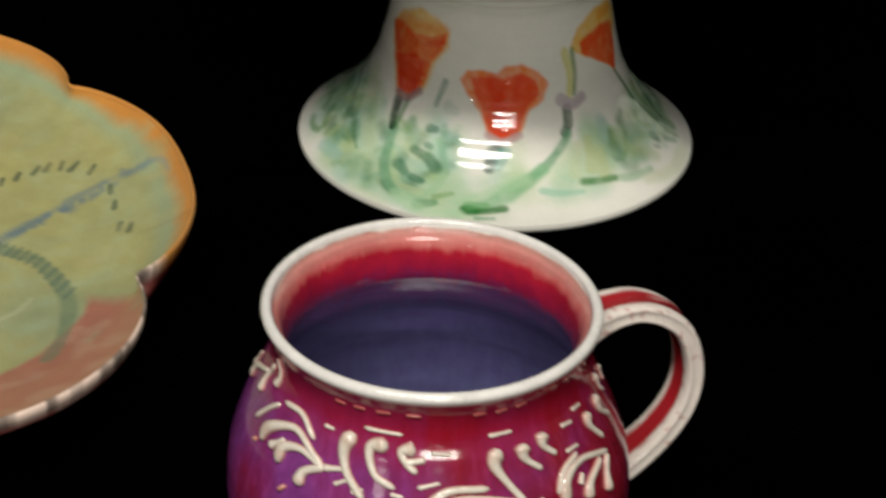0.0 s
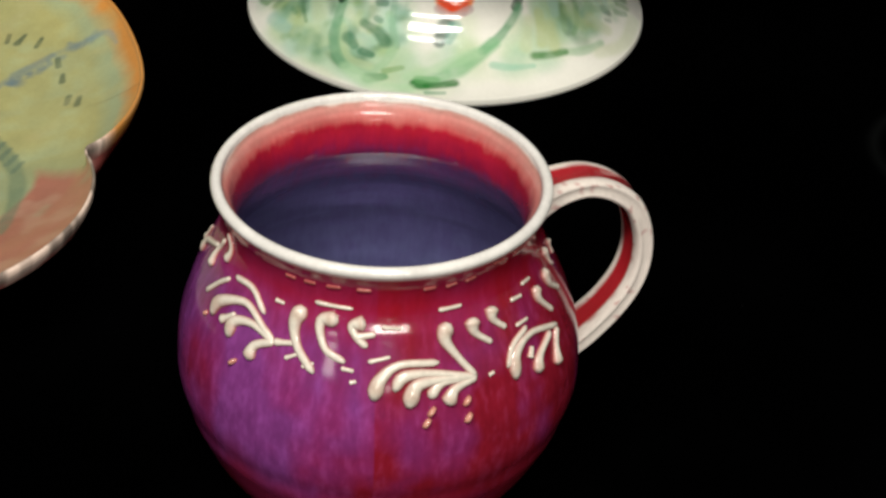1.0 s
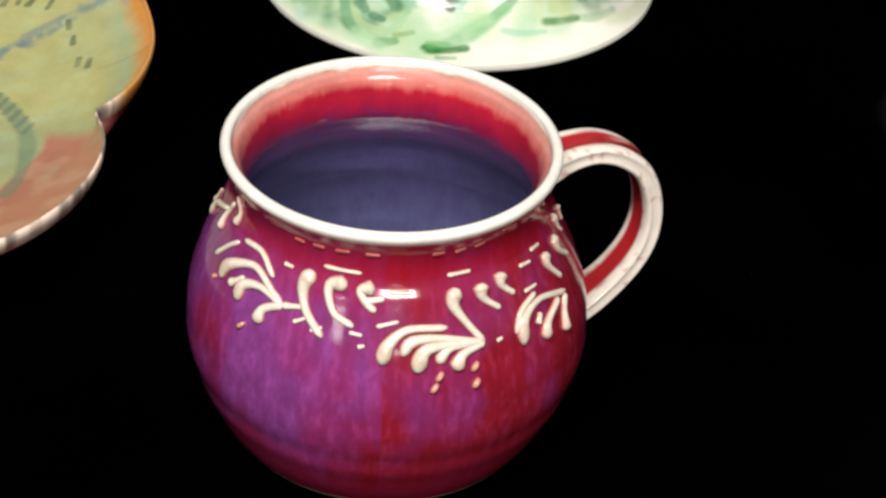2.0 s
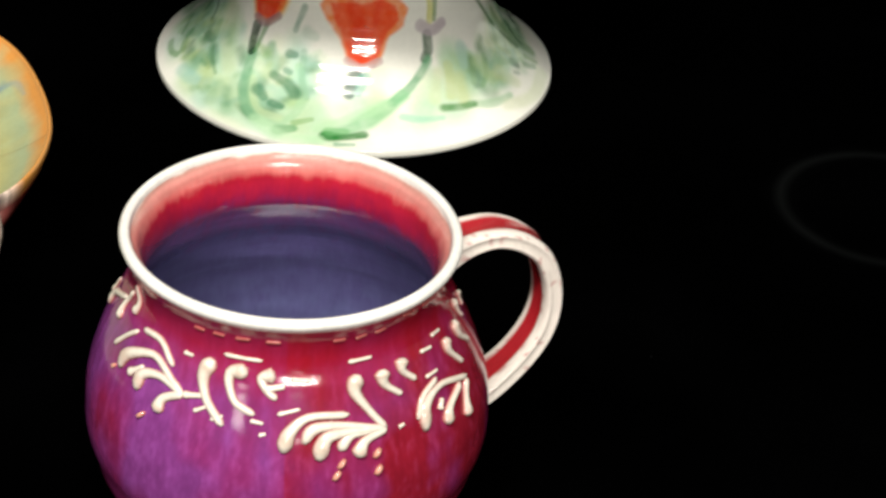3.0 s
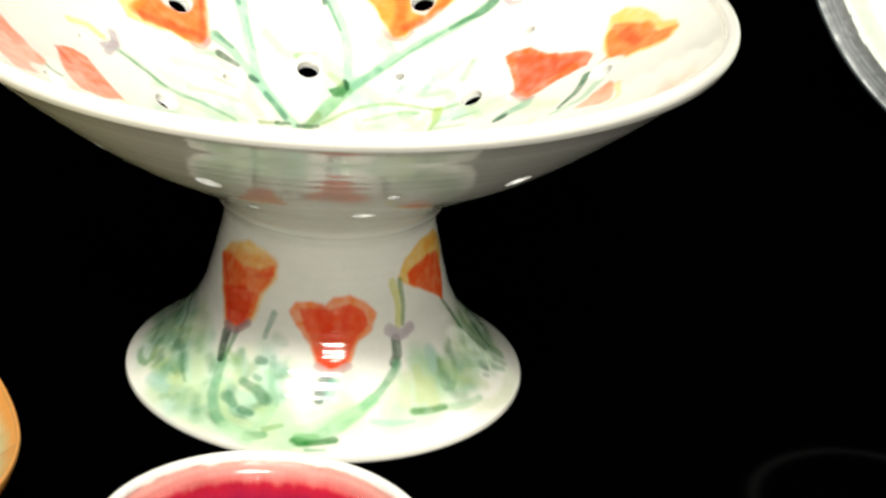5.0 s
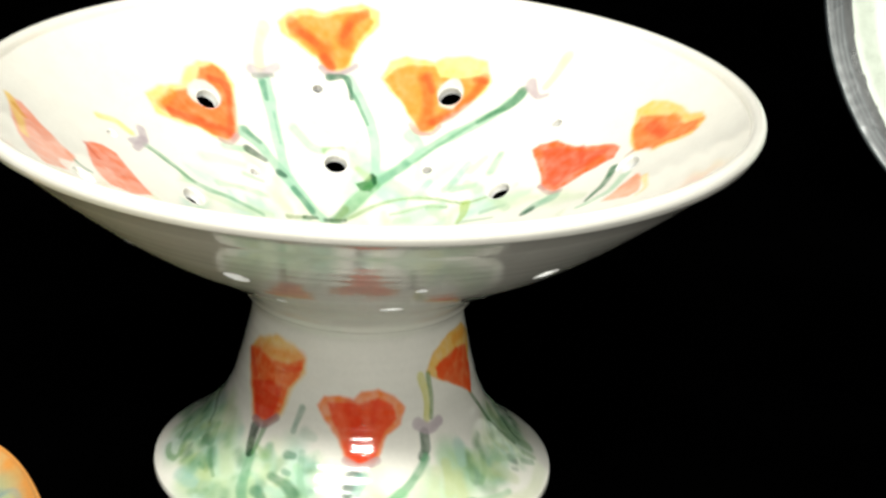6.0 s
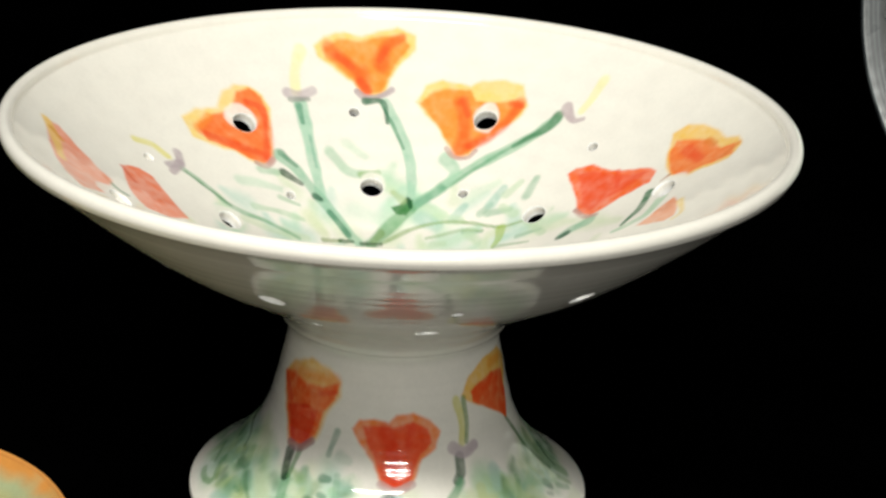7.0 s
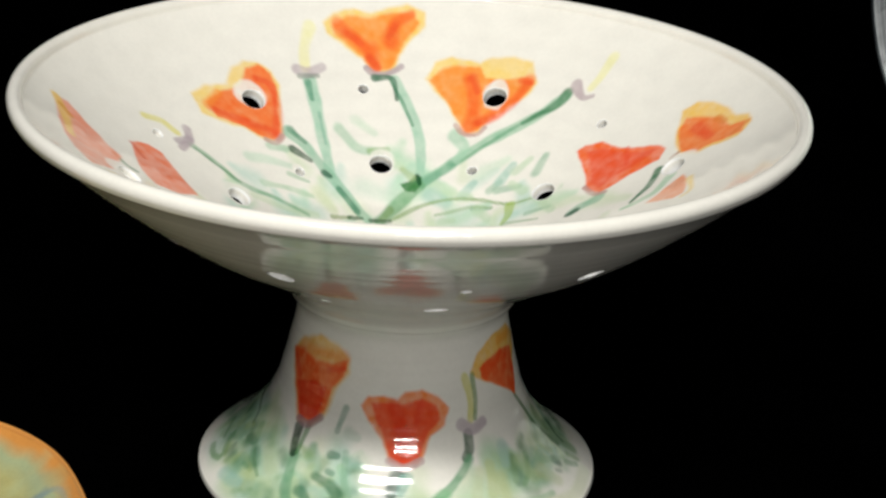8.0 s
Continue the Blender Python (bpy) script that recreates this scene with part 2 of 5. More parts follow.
def paint_foot(canvas, at):
    """Poppies on tall stems over loose green leaves, round the foot. at(angle, mm) gives canvas places."""
    rng = random.Random(5)

    def line(*points):
        return [at(a, h) for a, h in points]

    def wash(a0, a1, h0, h1, count, alpha):
        for _ in range(count):
            a, h = rng.uniform(a0, a1), rng.uniform(h0, h1)
            c = rng.choice(((0.40, 0.59, 0.40), (0.50, 0.61, 0.34), (0.33, 0.55, 0.45), (0.42, 0.57, 0.36)))
            canvas.stroke(line((a, h), (a + rng.uniform(-4, 4), h + rng.uniform(2, 8))), rng.uniform(3, 6), rng.uniform(2, 4), c, alpha, 1.7, 4)

    def blades(a0, a1, h0, h1, count, colours, w, alpha):
        for _ in range(count):
            a, h = rng.uniform(a0, a1), rng.uniform(h0, h1)
            lean, up = rng.uniform(-8, 8), rng.uniform(-2, 7)
            canvas.stroke(line((a, h), (a + lean * 0.3, h + up * 0.6), (a + lean, h + up)), w * rng.uniform(0.7, 1.5), w * 0.8, rng.choice(colours), alpha * rng.uniform(0.6, 1.15), 1.7, 6)

    wash(-122, -54, 9, 28, 60, 0.46)
    wash(-48, -12, 8, 27, 34, 0.40)
    wash(-60, -30, 6, 10, 14, 0.38)
    wash(2, 34, 10, 17, 14, 0.4)
    wash(-20, 4, 6, 10, 8, 0.35)
    wash(36, 118, 12, 26, 60, 0.42)
    wash(118, 172, 7, 24, 40, 0.4)
    wash(-172, -122, 7, 24, 40, 0.4)
    blades(-118, -58, 9, 22, 22, (PALE, TEAL, MID, PALE), 1.5, 0.5)
    blades(-44, -18, 8, 24, 10, (PALE, TEAL), 1.4, 0.45)
    blades(44, 114, 11, 18, 24, (PALE, (0.50, 0.62, 0.32), TEAL, MID), 1.4, 0.5)
    blades(118, 172, 7, 20, 30, (PALE, TEAL, MID), 1.5, 0.6)
    blades(-172, -122, 7, 20, 30, (PALE, TEAL, MID), 1.5, 0.6)
    # the seen side, leaf by leaf
    olive, moss, fern = (0.422, 0.487, 0.186), (0.169, 0.318, 0.136), (0.279, 0.465, 0.279)
    for points, w0, w1, c, al in ((line((-120.5, 4.0), (-90.4, 20.2), (-79.5, 28.0)), 3.2, 2.4, fern, 0.6), (line((-100.1, 27.1), (-84.2, 25.9), (-78.9, 22.6)), 0.9, 0.7, (0.048, 0.136, 0.054), 0.75),
                                  (line((-90.3, 11.7), (-88.2, 16.8), (-71.2, 20.7)), 2.2, 1.8, moss, 0.6), (line((-87.1, 8.3), (-80.7, 8.0), (-75.8, 10.0), (-81.6, 12.7), (-84.7, 15.3)), 1.4, 1.4, moss, 0.8),
                                  (line((-72.3, 19.3), (-67.9, 20.0)), 2.0, 1.6, (0.019, 0.089, 0.030), 0.85), (line((-72.3, 24.7), (-64.3, 17.4), (-59.1, 13.6)), 1.6, 1.2, moss, 0.6),
                                  (line((-67.4, 8.6), (-59.6, 9.2), (-52.6, 11.1)), 2.6, 1.8, (0.279, 0.487, 0.422), 0.65), (line((-67.0, 14.0), (-57.2, 12.5), (-54.6, 9.5)), 3.0, 2.4, olive, 0.55),
                                  (line((-68.2, 30.9), (-61.0, 22.9), (-51.3, 16.7)), 3.2, 2.4, (0.465, 0.532, 0.318), 0.55), (line((-58.9, 25.7), (-48.4, 15.8), (-39.4, 8.6)), 2.0, 2.6, (0.454, 0.578, 0.359), 0.6),
                                  (line((-51.2, 7.7), (-36.3, 7.0), (-24.0, 5.3)), 2.6, 2.2, (0.487, 0.648, 0.487), 0.7), (line((-50.4, 12.6), (-48.0, 7.3)), 3.0, 2.0, (0.487, 0.601, 0.318), 0.5),
                                  (line((-96.9, 14.4), (-87.2, 11.8)), 1.2, 1.0, (0.075, 0.178, 0.061), 0.55), (line((-63.8, 17.6), (-54.4, 13.6)), 1.0, 0.8, (0.119, 0.241, 0.089), 0.55)):
        canvas.stroke(points, w0, w1, c, al, 1.2, 8)
    for a0, a1, h0, h1, count in ((-112, -58, 10, 24, 46), (-47, -16, 8, 26, 26), (42, 108, 12, 25, 52), (-60, -20, 7, 11, 12)):
        for _ in range(count):
            a, h = rng.uniform(a0, a1), rng.uniform(h0, h1)
            c = rng.choice(((0.089, 0.241, 0.104), (0.169, 0.338, 0.160), (0.204, 0.380, 0.260), (0.318, 0.443, 0.169), (0.048, 0.152, 0.061)))
            lean = rng.uniform(-5, 5)
            canvas.stroke(line((a, h), (a + lean, h + rng.uniform(0, 3.5))), rng.uniform(1.0, 2.8), rng.uniform(0.8, 2.0), c, rng.uniform(0.30, 0.62), 1.9, 5)
    # curling leaf
    canvas.stroke(line((-41.4, 18.4), (-37.8, 11.9), (-31.6, 8.3), (-25.0, 8.0), (-20.0, 11.2), (-18.8, 17.6), (-23.6, 24.6)), 1.7, 1.3, (0.338, 0.532, 0.318), 0.75, 0.9, 20)
    canvas.stroke(line((-39.1, 17.0), (-32.8, 10.4), (-24.4, 9.5)), 1.6, 1.4, (0.510, 0.624, 0.359), 0.6, 1.2, 14)
    canvas.stroke(line((-31.9, 20.2), (-26.2, 19.0), (-21.8, 16.8)), 1.9, 2.2, (0.036, 0.152, 0.068), 0.8, 1.0)
    canvas.stroke(line((-35.1, 15.0), (-31.9, 13.5)), 2.2, 1.4, (0.048, 0.186, 0.089), 0.75, 1.0)
    canvas.stroke(line((-28.4, 12.7), (-25.1, 12.4)), 1.5, 1.3, (0.042, 0.169, 0.082), 0.8, 1.0)
    canvas.stroke(line((-27.8, 22.4), (-26.3, 22.2)), 1.5, 1.3, (0.061, 0.204, 0.119), 0.7, 1.0)
    canvas.stroke(line((-28.9, 27.5), (-26.4, 27.6)), 1.7, 1.3, (0.048, 0.169, 0.089), 0.75, 1.0)
    canvas.stroke(line((-26.6, 44.6), (-28.4, 39.2), (-29.0, 35.8)), 1.4, 1.1, (0.152, 0.298, 0.204), 0.65, 1.1)
    canvas.stroke(line((-23.6, 36.2), (-19.2, 35.0)), 2.2, 1.6, (0.422, 0.532, 0.422), 0.55, 1.3)
    canvas.stroke(line((-20.1, 26.8), (-15.7, 26.0)), 2.0, 1.4, (0.260, 0.443, 0.338), 0.55, 1.2)
    canvas.stroke(line((-21.8, 22.5), (-16.2, 18.2)), 2.6, 2.0, (0.359, 0.555, 0.443), 0.5, 1.4)
    canvas.stroke(line((-23.1, 29.3), (-20.8, 20.9), (-17.5, 16.2)), 1.2, 1.0, (0.204, 0.380, 0.241), 0.5, 1.2)
    # stems
    canvas.stroke(line((-44.8, 24.4), (-43.0, 19.0), (-40.5, 13.8), (-36.4, 10.1), (-32.3, 8.1)), 1.6, 1.8, (0.152, 0.338, 0.186), 0.8, 0.9, 18)
    canvas.stroke(line((-49.1, 32.3), (-48.0, 27.7), (-45.8, 24.1)), 2.6, 1.5, (0.006, 0.033, 0.010), 0.92, 0.6)
    canvas.stroke(line((-43.9, 34.3), (-44.6, 28.7), (-44.3, 24.6)), 1.5, 0.8, (0.089, 0.222, 0.082), 0.8, 0.8)
    canvas.stroke(line((-1.3, 24.0), (-2.5, 21.6), (-3.1, 18.7)), 2.6, 2.0, (0.010, 0.061, 0.042), 0.88, 0.8)
    canvas.stroke(line((2.1, 23.4), (0.0, 19.1)), 2.2, 1.4, (0.104, 0.298, 0.222), 0.75, 1.0)
    canvas.stroke(line((30.8, 35.7), (29.8, 30.3), (27.4, 27.6)), 2.2, 1.9, (0.012, 0.068, 0.024), 0.9, 0.6)
    canvas.stroke(line((28.9, 27.4), (24.4, 23.9), (19.1, 20.5), (11.5, 16.3)), 2.0, 1.5, (0.152, 0.338, 0.186), 0.85, 0.8, 16)
    canvas.stroke(line((15.6, 18.2), (7.0, 13.7), (-0.2, 10.3), (-6.6, 7.8)), 2.4, 2.8, (0.204, 0.443, 0.222), 0.8, 0.9, 16)
    canvas.stroke(line((9.2, 16.1), (-2.0, 12.3), (-11.8, 8.8)), 2.0, 1.6, (0.401, 0.601, 0.359), 0.6, 1.2, 14)
    canvas.stroke(line((-9.0, 7.4), (-3.7, 7.4), (1.5, 8.1)), 1.9, 1.6, (0.010, 0.152, 0.019), 0.95, 0.8)
    canvas.stroke(line((-8.4, 8.5), (-3.5, 8.8)), 1.6, 1.4, (0.119, 0.359, 0.119), 0.7, 1.0)
    canvas.stroke(line((-5.7, 5.5), (-1.1, 5.7)), 0.9, 0.8, (0.136, 0.318, 0.186), 0.7, 0.9)
    canvas.stroke(line((-23.0, 6.6), (-19.0, 7.9)), 2.0, 1.4, (0.119, 0.318, 0.136), 0.8, 0.9)
    canvas.stroke(line((-18.9, 9.3), (-14.4, 10.8)), 1.2, 1.0, (0.204, 0.359, 0.136), 0.7, 0.9)
    canvas.stroke(line((-30.8, 7.6), (-20.7, 5.3), (-11.2, 6.1)), 2.2, 1.8, (0.422, 0.624, 0.380), 0.7, 1.1)
    canvas.stroke(line((14.5, 12.4), (19.8, 11.3), (27.3, 10.7)), 1.5, 1.0, (0.318, 0.555, 0.401), 0.75, 0.9)
    # leaves on the other side
    for points, w0, w1, c, al in ((line((47.0, 27.9), (44.3, 22.7)), 2.6, 2.0, (0.338, 0.510, 0.443), 0.65), (line((56.5, 22.4), (52.6, 17.6), (47.7, 15.2)), 1.2, 1.0, (0.186, 0.338, 0.152), 0.65),
                                  (line((49.1, 22.8), (44.8, 17.1)), 1.5, 1.2, (0.241, 0.380, 0.186), 0.6), (line((64.9, 19.7), (56.5, 18.1)), 1.6, 1.2, (0.241, 0.422, 0.279), 0.65),
                                  (line((36.9, 24.1), (33.3, 15.8)), 2.0, 2.4, (0.487, 0.532, 0.222), 0.6), (line((39.7, 19.9), (37.5, 13.6)), 2.8, 2.4, (0.510, 0.555, 0.260), 0.6),
                                  (line((51.9, 22.0), (53.9, 15.3)), 2.6, 2.2, (0.401, 0.510, 0.260), 0.55), (line((58.6, 15.8), (62.8, 11.1)), 3.0, 2.4, (0.487, 0.532, 0.298), 0.55),
                                  (line((70.0, 15.1), (70.7, 13.5)), 1.9, 1.7, (0.019, 0.096, 0.036), 0.85), (line((74.8, 12.0), (78.6, 9.1)), 1.6, 1.2, (0.104, 0.241, 0.104), 0.7),
                                  (line((62.9, 18.1), (76.1, 13.0)), 1.4, 1.2, (0.260, 0.422, 0.241), 0.6), (line((55.8, 9.6), (47.3, 10.2), (39.3, 12.2)), 1.6, 1.6, (0.260, 0.443, 0.241), 0.65),
                                  (line((29.4, 13.1), (34.3, 12.4), (40.5, 11.8)), 1.8, 1.4, (0.061, 0.204, 0.048), 0.85), (line((80.0, 12.3), (82.2, 8.8)), 1.5, 1.0, (0.204, 0.359, 0.152), 0.6),
                                  (line((78.2, 6.7), (64.3, 5.9), (53.0, 7.9)), 2.6, 2.4, (0.532, 0.578, 0.338), 0.5), (line((31.5, 23.0), (27.3, 15.7)), 2.2, 2.2, (0.555, 0.578, 0.318), 0.45)):
        canvas.stroke(points, w0, w1, c, al, 1.1, 8)
    canvas.stroke(line((67.8, 42.0), (74.1, 32.7), (77.7, 23.9), (81.0, 15.9)), 1.2, 1.0, (0.089, 0.186, 0.061), 0.85, 0.7, 14)
    canvas.stroke(line((85.1, 28.2), (81.3, 23.2), (84.3, 16.1), (87.1, 10.7)), 2.6, 2.2, (0.204, 0.338, 0.152), 0.75, 0.9, 12)
    canvas.stroke(line((91.0, 21.4), (87.3, 17.9), (86.0, 14.2)), 0.9, 0.7, (0.024, 0.075, 0.024), 0.8, 0.7)
    # flowers and buds
    red, orange, amber, yellow = (0.740, 0.036, 0.012), (0.820, 0.090, 0.014), (0.840, 0.200, 0.022), (0.820, 0.450, 0.050)
    blob = canvas.blob
    blob(line((-71.3, 56.9), (-63.9, 63.4), (-49.5, 68.6), (-36.9, 67.6), (-28.5, 63.2), (-27.4, 57.9), (-32.5, 51.5), (-34.8, 45.6), (-37.1, 39.8), (-42.6, 35.1), (-51.3, 34.2), (-56.5, 39.6), (-62.7, 46.7)), yellow, 0.82, 3.0)
    canvas.stroke(line((-62.1, 60.7), (-47.2, 61.7), (-31.2, 63.4)), 2.6, 2.4, amber, 0.55, 1.8, 8)
    blob(line((-71.3, 57.9), (-60.4, 60.1), (-49.5, 58.8), (-38.5, 59.3), (-29.6, 62.3), (-30.2, 56.1), (-34.9, 50.8), (-37.0, 44.2), (-39.7, 38.4), (-44.3, 35.0), (-51.2, 34.7), (-57.3, 41.6)), orange, 0.92, 2.6)
    blob(line((-59.9, 47.6), (-46.6, 51.1), (-38.9, 50.4), (-40.2, 43.5), (-42.4, 36.8), (-50.4, 35.4)), red, 0.8, 2.0)
    canvas.stroke(line((-67.3, 56.3), (-59.2, 50.1)), 1.4, 1.6, red, 0.6, 1.2)
    canvas.stroke(line((-40.0, 56.7), (-30.2, 59.2)), 1.2, 1.0, red, 0.5, 1.2)
    canvas.stroke(line((-51.4, 35.0), (-44.7, 34.5), (-39.1, 38.5)), 1.5, 1.7, (0.300, 0.170, 0.190), 0.85, 0.8)
    blob(line((-20.2, 47.0), (-16.6, 50.8), (-8.4, 52.0), (-2.7, 51.0), (1.0, 53.7), (9.3, 54.4), (17.7, 51.3), (22.5, 46.6), (19.8, 40.5), (12.8, 37.0), (10.1, 31.3), (7.3, 27.6), (0.5, 26.7), (-4.7, 28.3), (-8.2, 35.4), (-13.9, 40.5)), amber, 0.92, 1.8)
    blob(line((-14.9, 48.5), (-6.9, 49.6), (-0.2, 49.4), (9.3, 51.0), (16.3, 48.0), (17.7, 42.8), (12.1, 38.7), (8.8, 32.5), (6.2, 28.4), (-0.1, 27.4), (-4.3, 29.4), (-7.4, 36.6), (-12.0, 42.4)), (0.800, 0.062, 0.014), 0.9, 1.8)
    canvas.stroke(line((-4.1, 47.6), (-0.0, 39.3), (0.7, 31.5)), 2.6, 3.4, red, 0.6, 1.4)
    canvas.stroke(line((8.7, 48.5), (6.5, 41.4)), 1.8, 1.4, red, 0.45, 1.4)
    canvas.stroke(line((-4.8, 28.6), (1.2, 26.5), (8.1, 28.7)), 1.5, 1.5, (0.500, 0.330, 0.330), 0.85, 0.8)
    blob(line((35.3, 58.1), (41.9, 64.8), (53.8, 69.0), (71.8, 69.3), (86.4, 62.4), (77.0, 53.5), (68.8, 41.1), (61.5, 45.9), (48.2, 51.4), (38.8, 54.8)), yellow, 0.9, 1.6)
    blob(line((41.5, 58.7), (46.9, 60.7), (60.1, 61.9), (74.1, 59.2), (74.8, 49.4), (68.8, 41.1), (61.5, 45.9), (49.0, 51.2), (42.2, 54.1)), (0.800, 0.066, 0.014), 0.92, 1.6)
    canvas.stroke(line((60.1, 65.6), (74.2, 64.8)), 2.4, 2.2, (0.840, 0.340, 0.040), 0.8, 1.2)
    canvas.stroke(line((32.0, 56.9), (34.3, 49.1), (33.3, 40.6)), 2.0, 1.5, (0.660, 0.620, 0.200), 0.85, 0.7)
    canvas.stroke(line((36.6, 57.0), (37.3, 48.5), (35.8, 40.5)), 1.2, 0.9, (0.152, 0.260, 0.061), 0.8, 0.8)
    canvas.stroke(line((28.1, 39.4), (33.5, 36.8), (39.9, 38.4)), 2.3, 2.2, (0.460, 0.370, 0.400), 0.88, 0.6)
    for a in (115, 150, -155, -115):
        canvas.poppy(at(a, 36), at(a + 3, 64), 32, 0.6, 2)


def paint_bowl(canvas, holes):
    """Poppies, buds and ferny leaves that spread over the inside of the bowl from near its middle."""
    rng = random.Random(11)
    s, blob = canvas.stroke, canvas.blob
    stem = (0.178, 0.401, 0.241)
    red, orange, amber, yellow = (0.760, 0.060, 0.018), (0.830, 0.130, 0.024), (0.860, 0.245, 0.032), (0.840, 0.580, 0.130)
    # pale washes of leaf green in the middle
    for _ in range(300):
        a, r = math.radians(rng.uniform(0, 360)), rng.uniform(18, 80)
        if math.sin(a) > 0.3 and r > rng.uniform(58, 82):
            continue
        da = rng.uniform(-0.2, 0.2)
        p, q = (math.cos(a) * r, math.sin(a) * r), (math.cos(a + da) * (r + 9), math.sin(a + da) * (r + 9))
        s([p, q], rng.uniform(2.2, 5.0), 1.6, rng.choice(((0.40, 0.63, 0.42), (0.52, 0.65, 0.38), (0.36, 0.60, 0.50))), rng.uniform(0.35, 0.62), 1.8, 5)
    # ferny leaves
    s([(-27.4, 84.6), (-19.5, 77.4), (-9.9, 76.7)], 2.6, 2.2, (0.359, 0.543, 0.380), 0.75, 0.9)
    s([(-14.0, 76.7), (-6.8, 78.4)], 1.8, 1.2, (0.241, 0.401, 0.136), 0.75, 0.9)
    s([(-20.7, 90.2), (-12.4, 85.3)], 2.4, 1.6, (0.510, 0.648, 0.487), 0.6, 1.2)
    s([(-64.0, 54.8), (-54.9, 58.1), (-45.0, 59.2)], 2.4, 1.4, (0.487, 0.636, 0.487), 0.7, 1.2)
    s([(-57.0, 43.9), (-48.5, 46.7), (-37.6, 48.0)], 1.6, 1.2, (0.401, 0.566, 0.380), 0.7, 1.0)
    s([(-47.2, 54.9), (-39.5, 54.5)], 1.3, 0.9, (0.318, 0.487, 0.318), 0.7, 0.9)
    s([(-60.6, 33.7), (-49.2, 35.2), (-35.4, 40.0)], 1.8, 1.4, (0.510, 0.624, 0.401), 0.6, 1.2)
    s([(-35.8, 50.9), (-28.6, 45.4)], 3.0, 2.0, (0.578, 0.648, 0.380), 0.55, 1.4)
    s([(-17.2, 59.6), (-5.3, 56.5)], 4.0, 2.4, (0.487, 0.636, 0.510), 0.5, 1.5)
    for p, q, w, k in (((24.6, 55.2), (29.3, 59.8), 2.2, 0), ((35.7, 54.2), (40.0, 57.4), 1.6, 1), ((40.0, 57.4), (45.7, 64.1), 2.2, 0), ((46.5, 60.2), (52.7, 64.1), 2.0, 2), ((54.6, 56.0), (59.1, 63.5), 2.2, 1),
                       ((38.9, 53.1), (47.6, 51.8), 1.8, 1), ((49.1, 48.7), (44.7, 54.6), 2.2, 2), ((56.7, 41.8), (63.1, 43.3), 2.4, 2), ((28.7, 47.9), (35.9, 45.1), 1.0, 1), ((30.7, 46.6), (34.5, 40.8), 2.2, 2),
                       ((13.4, 61.3), (20.4, 57.6), 3.0, 2), ((18.1, 56.5), (27.4, 53.4), 2.6, 2), ((49.6, 35.4), (58.5, 33.6), 1.1, 1), ((15.7, 45.7), (20.4, 45.2), 1.8, 2), ((54.4, 41.8), (59.4, 30.7), 2.2, 2), ((11.1, 57.4), (18.1, 53.1), 3.4, 0)):
        s([p, q], w, w * 0.7, ((0.338, 0.543, 0.443), (0.260, 0.443, 0.298), (0.487, 0.624, 0.422))[k], 0.75, 1.0, 5)
    s([(-5.2, 47.1), (6.9, 53.0), (20.4, 54.3), (31.9, 50.9), (44.3, 43.8), (55.6, 42.5)], 0.8, 0.7, (0.260, 0.380, 0.169), 0.8, 0.7, 22)
    s([(13.4, 49.0), (27.3, 48.8), (36.4, 45.4)], 0.7, 0.6, (0.318, 0.454, 0.241), 0.7, 0.8)
    s([(43.6, 43.2), (42.5, 38.4), (40.2, 35.9)], 2.2, 0.9, (0.318, 0.454, 0.075), 0.85, 0.7)
    s([(40.6, 35.4), (53.8, 29.4)], 0.7, 0.5, (0.260, 0.380, 0.222), 0.7, 0.7)
    # stems
    s([(-4.3, 110.6), (0.4, 101.3), (4.8, 91.8), (7.1, 80.7), (7.3, 69.6), (5.9, 64.9)], 2.3, 2.0, (0.338, 0.555, 0.401), 0.9, 0.6, 22)
    s([(-6.0, 110.0), (-0.5, 100.3), (3.9, 90.0)], 0.8, 0.6, (0.089, 0.260, 0.144), 0.8, 0.9, 14)
    s([(-40.6, 103.6), (-37.8, 93.2), (-34.4, 79.4), (-31.6, 68.0), (-31.0, 61.8)], 2.8, 2.4, (0.318, 0.543, 0.390), 0.9, 0.6, 20)
    s([(-41.3, 102.3), (-39.3, 95.1)], 1.5, 0.8, (0.075, 0.260, 0.152), 0.85, 0.9)
    s([(-36.0, 89.7), (-32.8, 75.9)], 0.8, 0.6, (0.136, 0.338, 0.222), 0.5, 1.2)
    s([(-49.1, 76.1), (-41.3, 72.1), (-34.4, 65.1), (-26.6, 57.1), (-19.8, 50.0), (-14.1, 45.6)], 2.6, 2.0, (0.279, 0.487, 0.338), 0.9, 0.6, 22)
    s([(-47.7, 77.3), (-41.4, 73.7)], 1.7, 1.0, (0.061, 0.222, 0.119), 0.75, 0.9)
    s([(-46.4, 68.3), (-42.5, 67.1), (-38.9, 65.7)], 1.9, 1.2, (0.010, 0.068, 0.024), 0.9, 0.6)
    s([(-55.7, 65.4), (-49.4, 66.9)], 2.0, 1.6, (0.318, 0.510, 0.338), 0.7, 1.0)
    s([(-32.9, 61.7), (-30.7, 60.8)], 1.5, 1.0, (0.010, 0.075, 0.036), 0.85, 0.7)
    s([(-26.6, 55.8), (-22.9, 52.0), (-18.8, 48.3)], 1.2, 1.4, (0.048, 0.195, 0.104), 0.8, 0.9)
    s([(68.2, 89.3), (58.7, 85.4), (46.8, 81.8), (34.9, 78.6), (20.6, 71.1), (8.3, 63.7)], 2.4, 2.3, (0.279, 0.498, 0.328), 0.9, 0.6, 24)
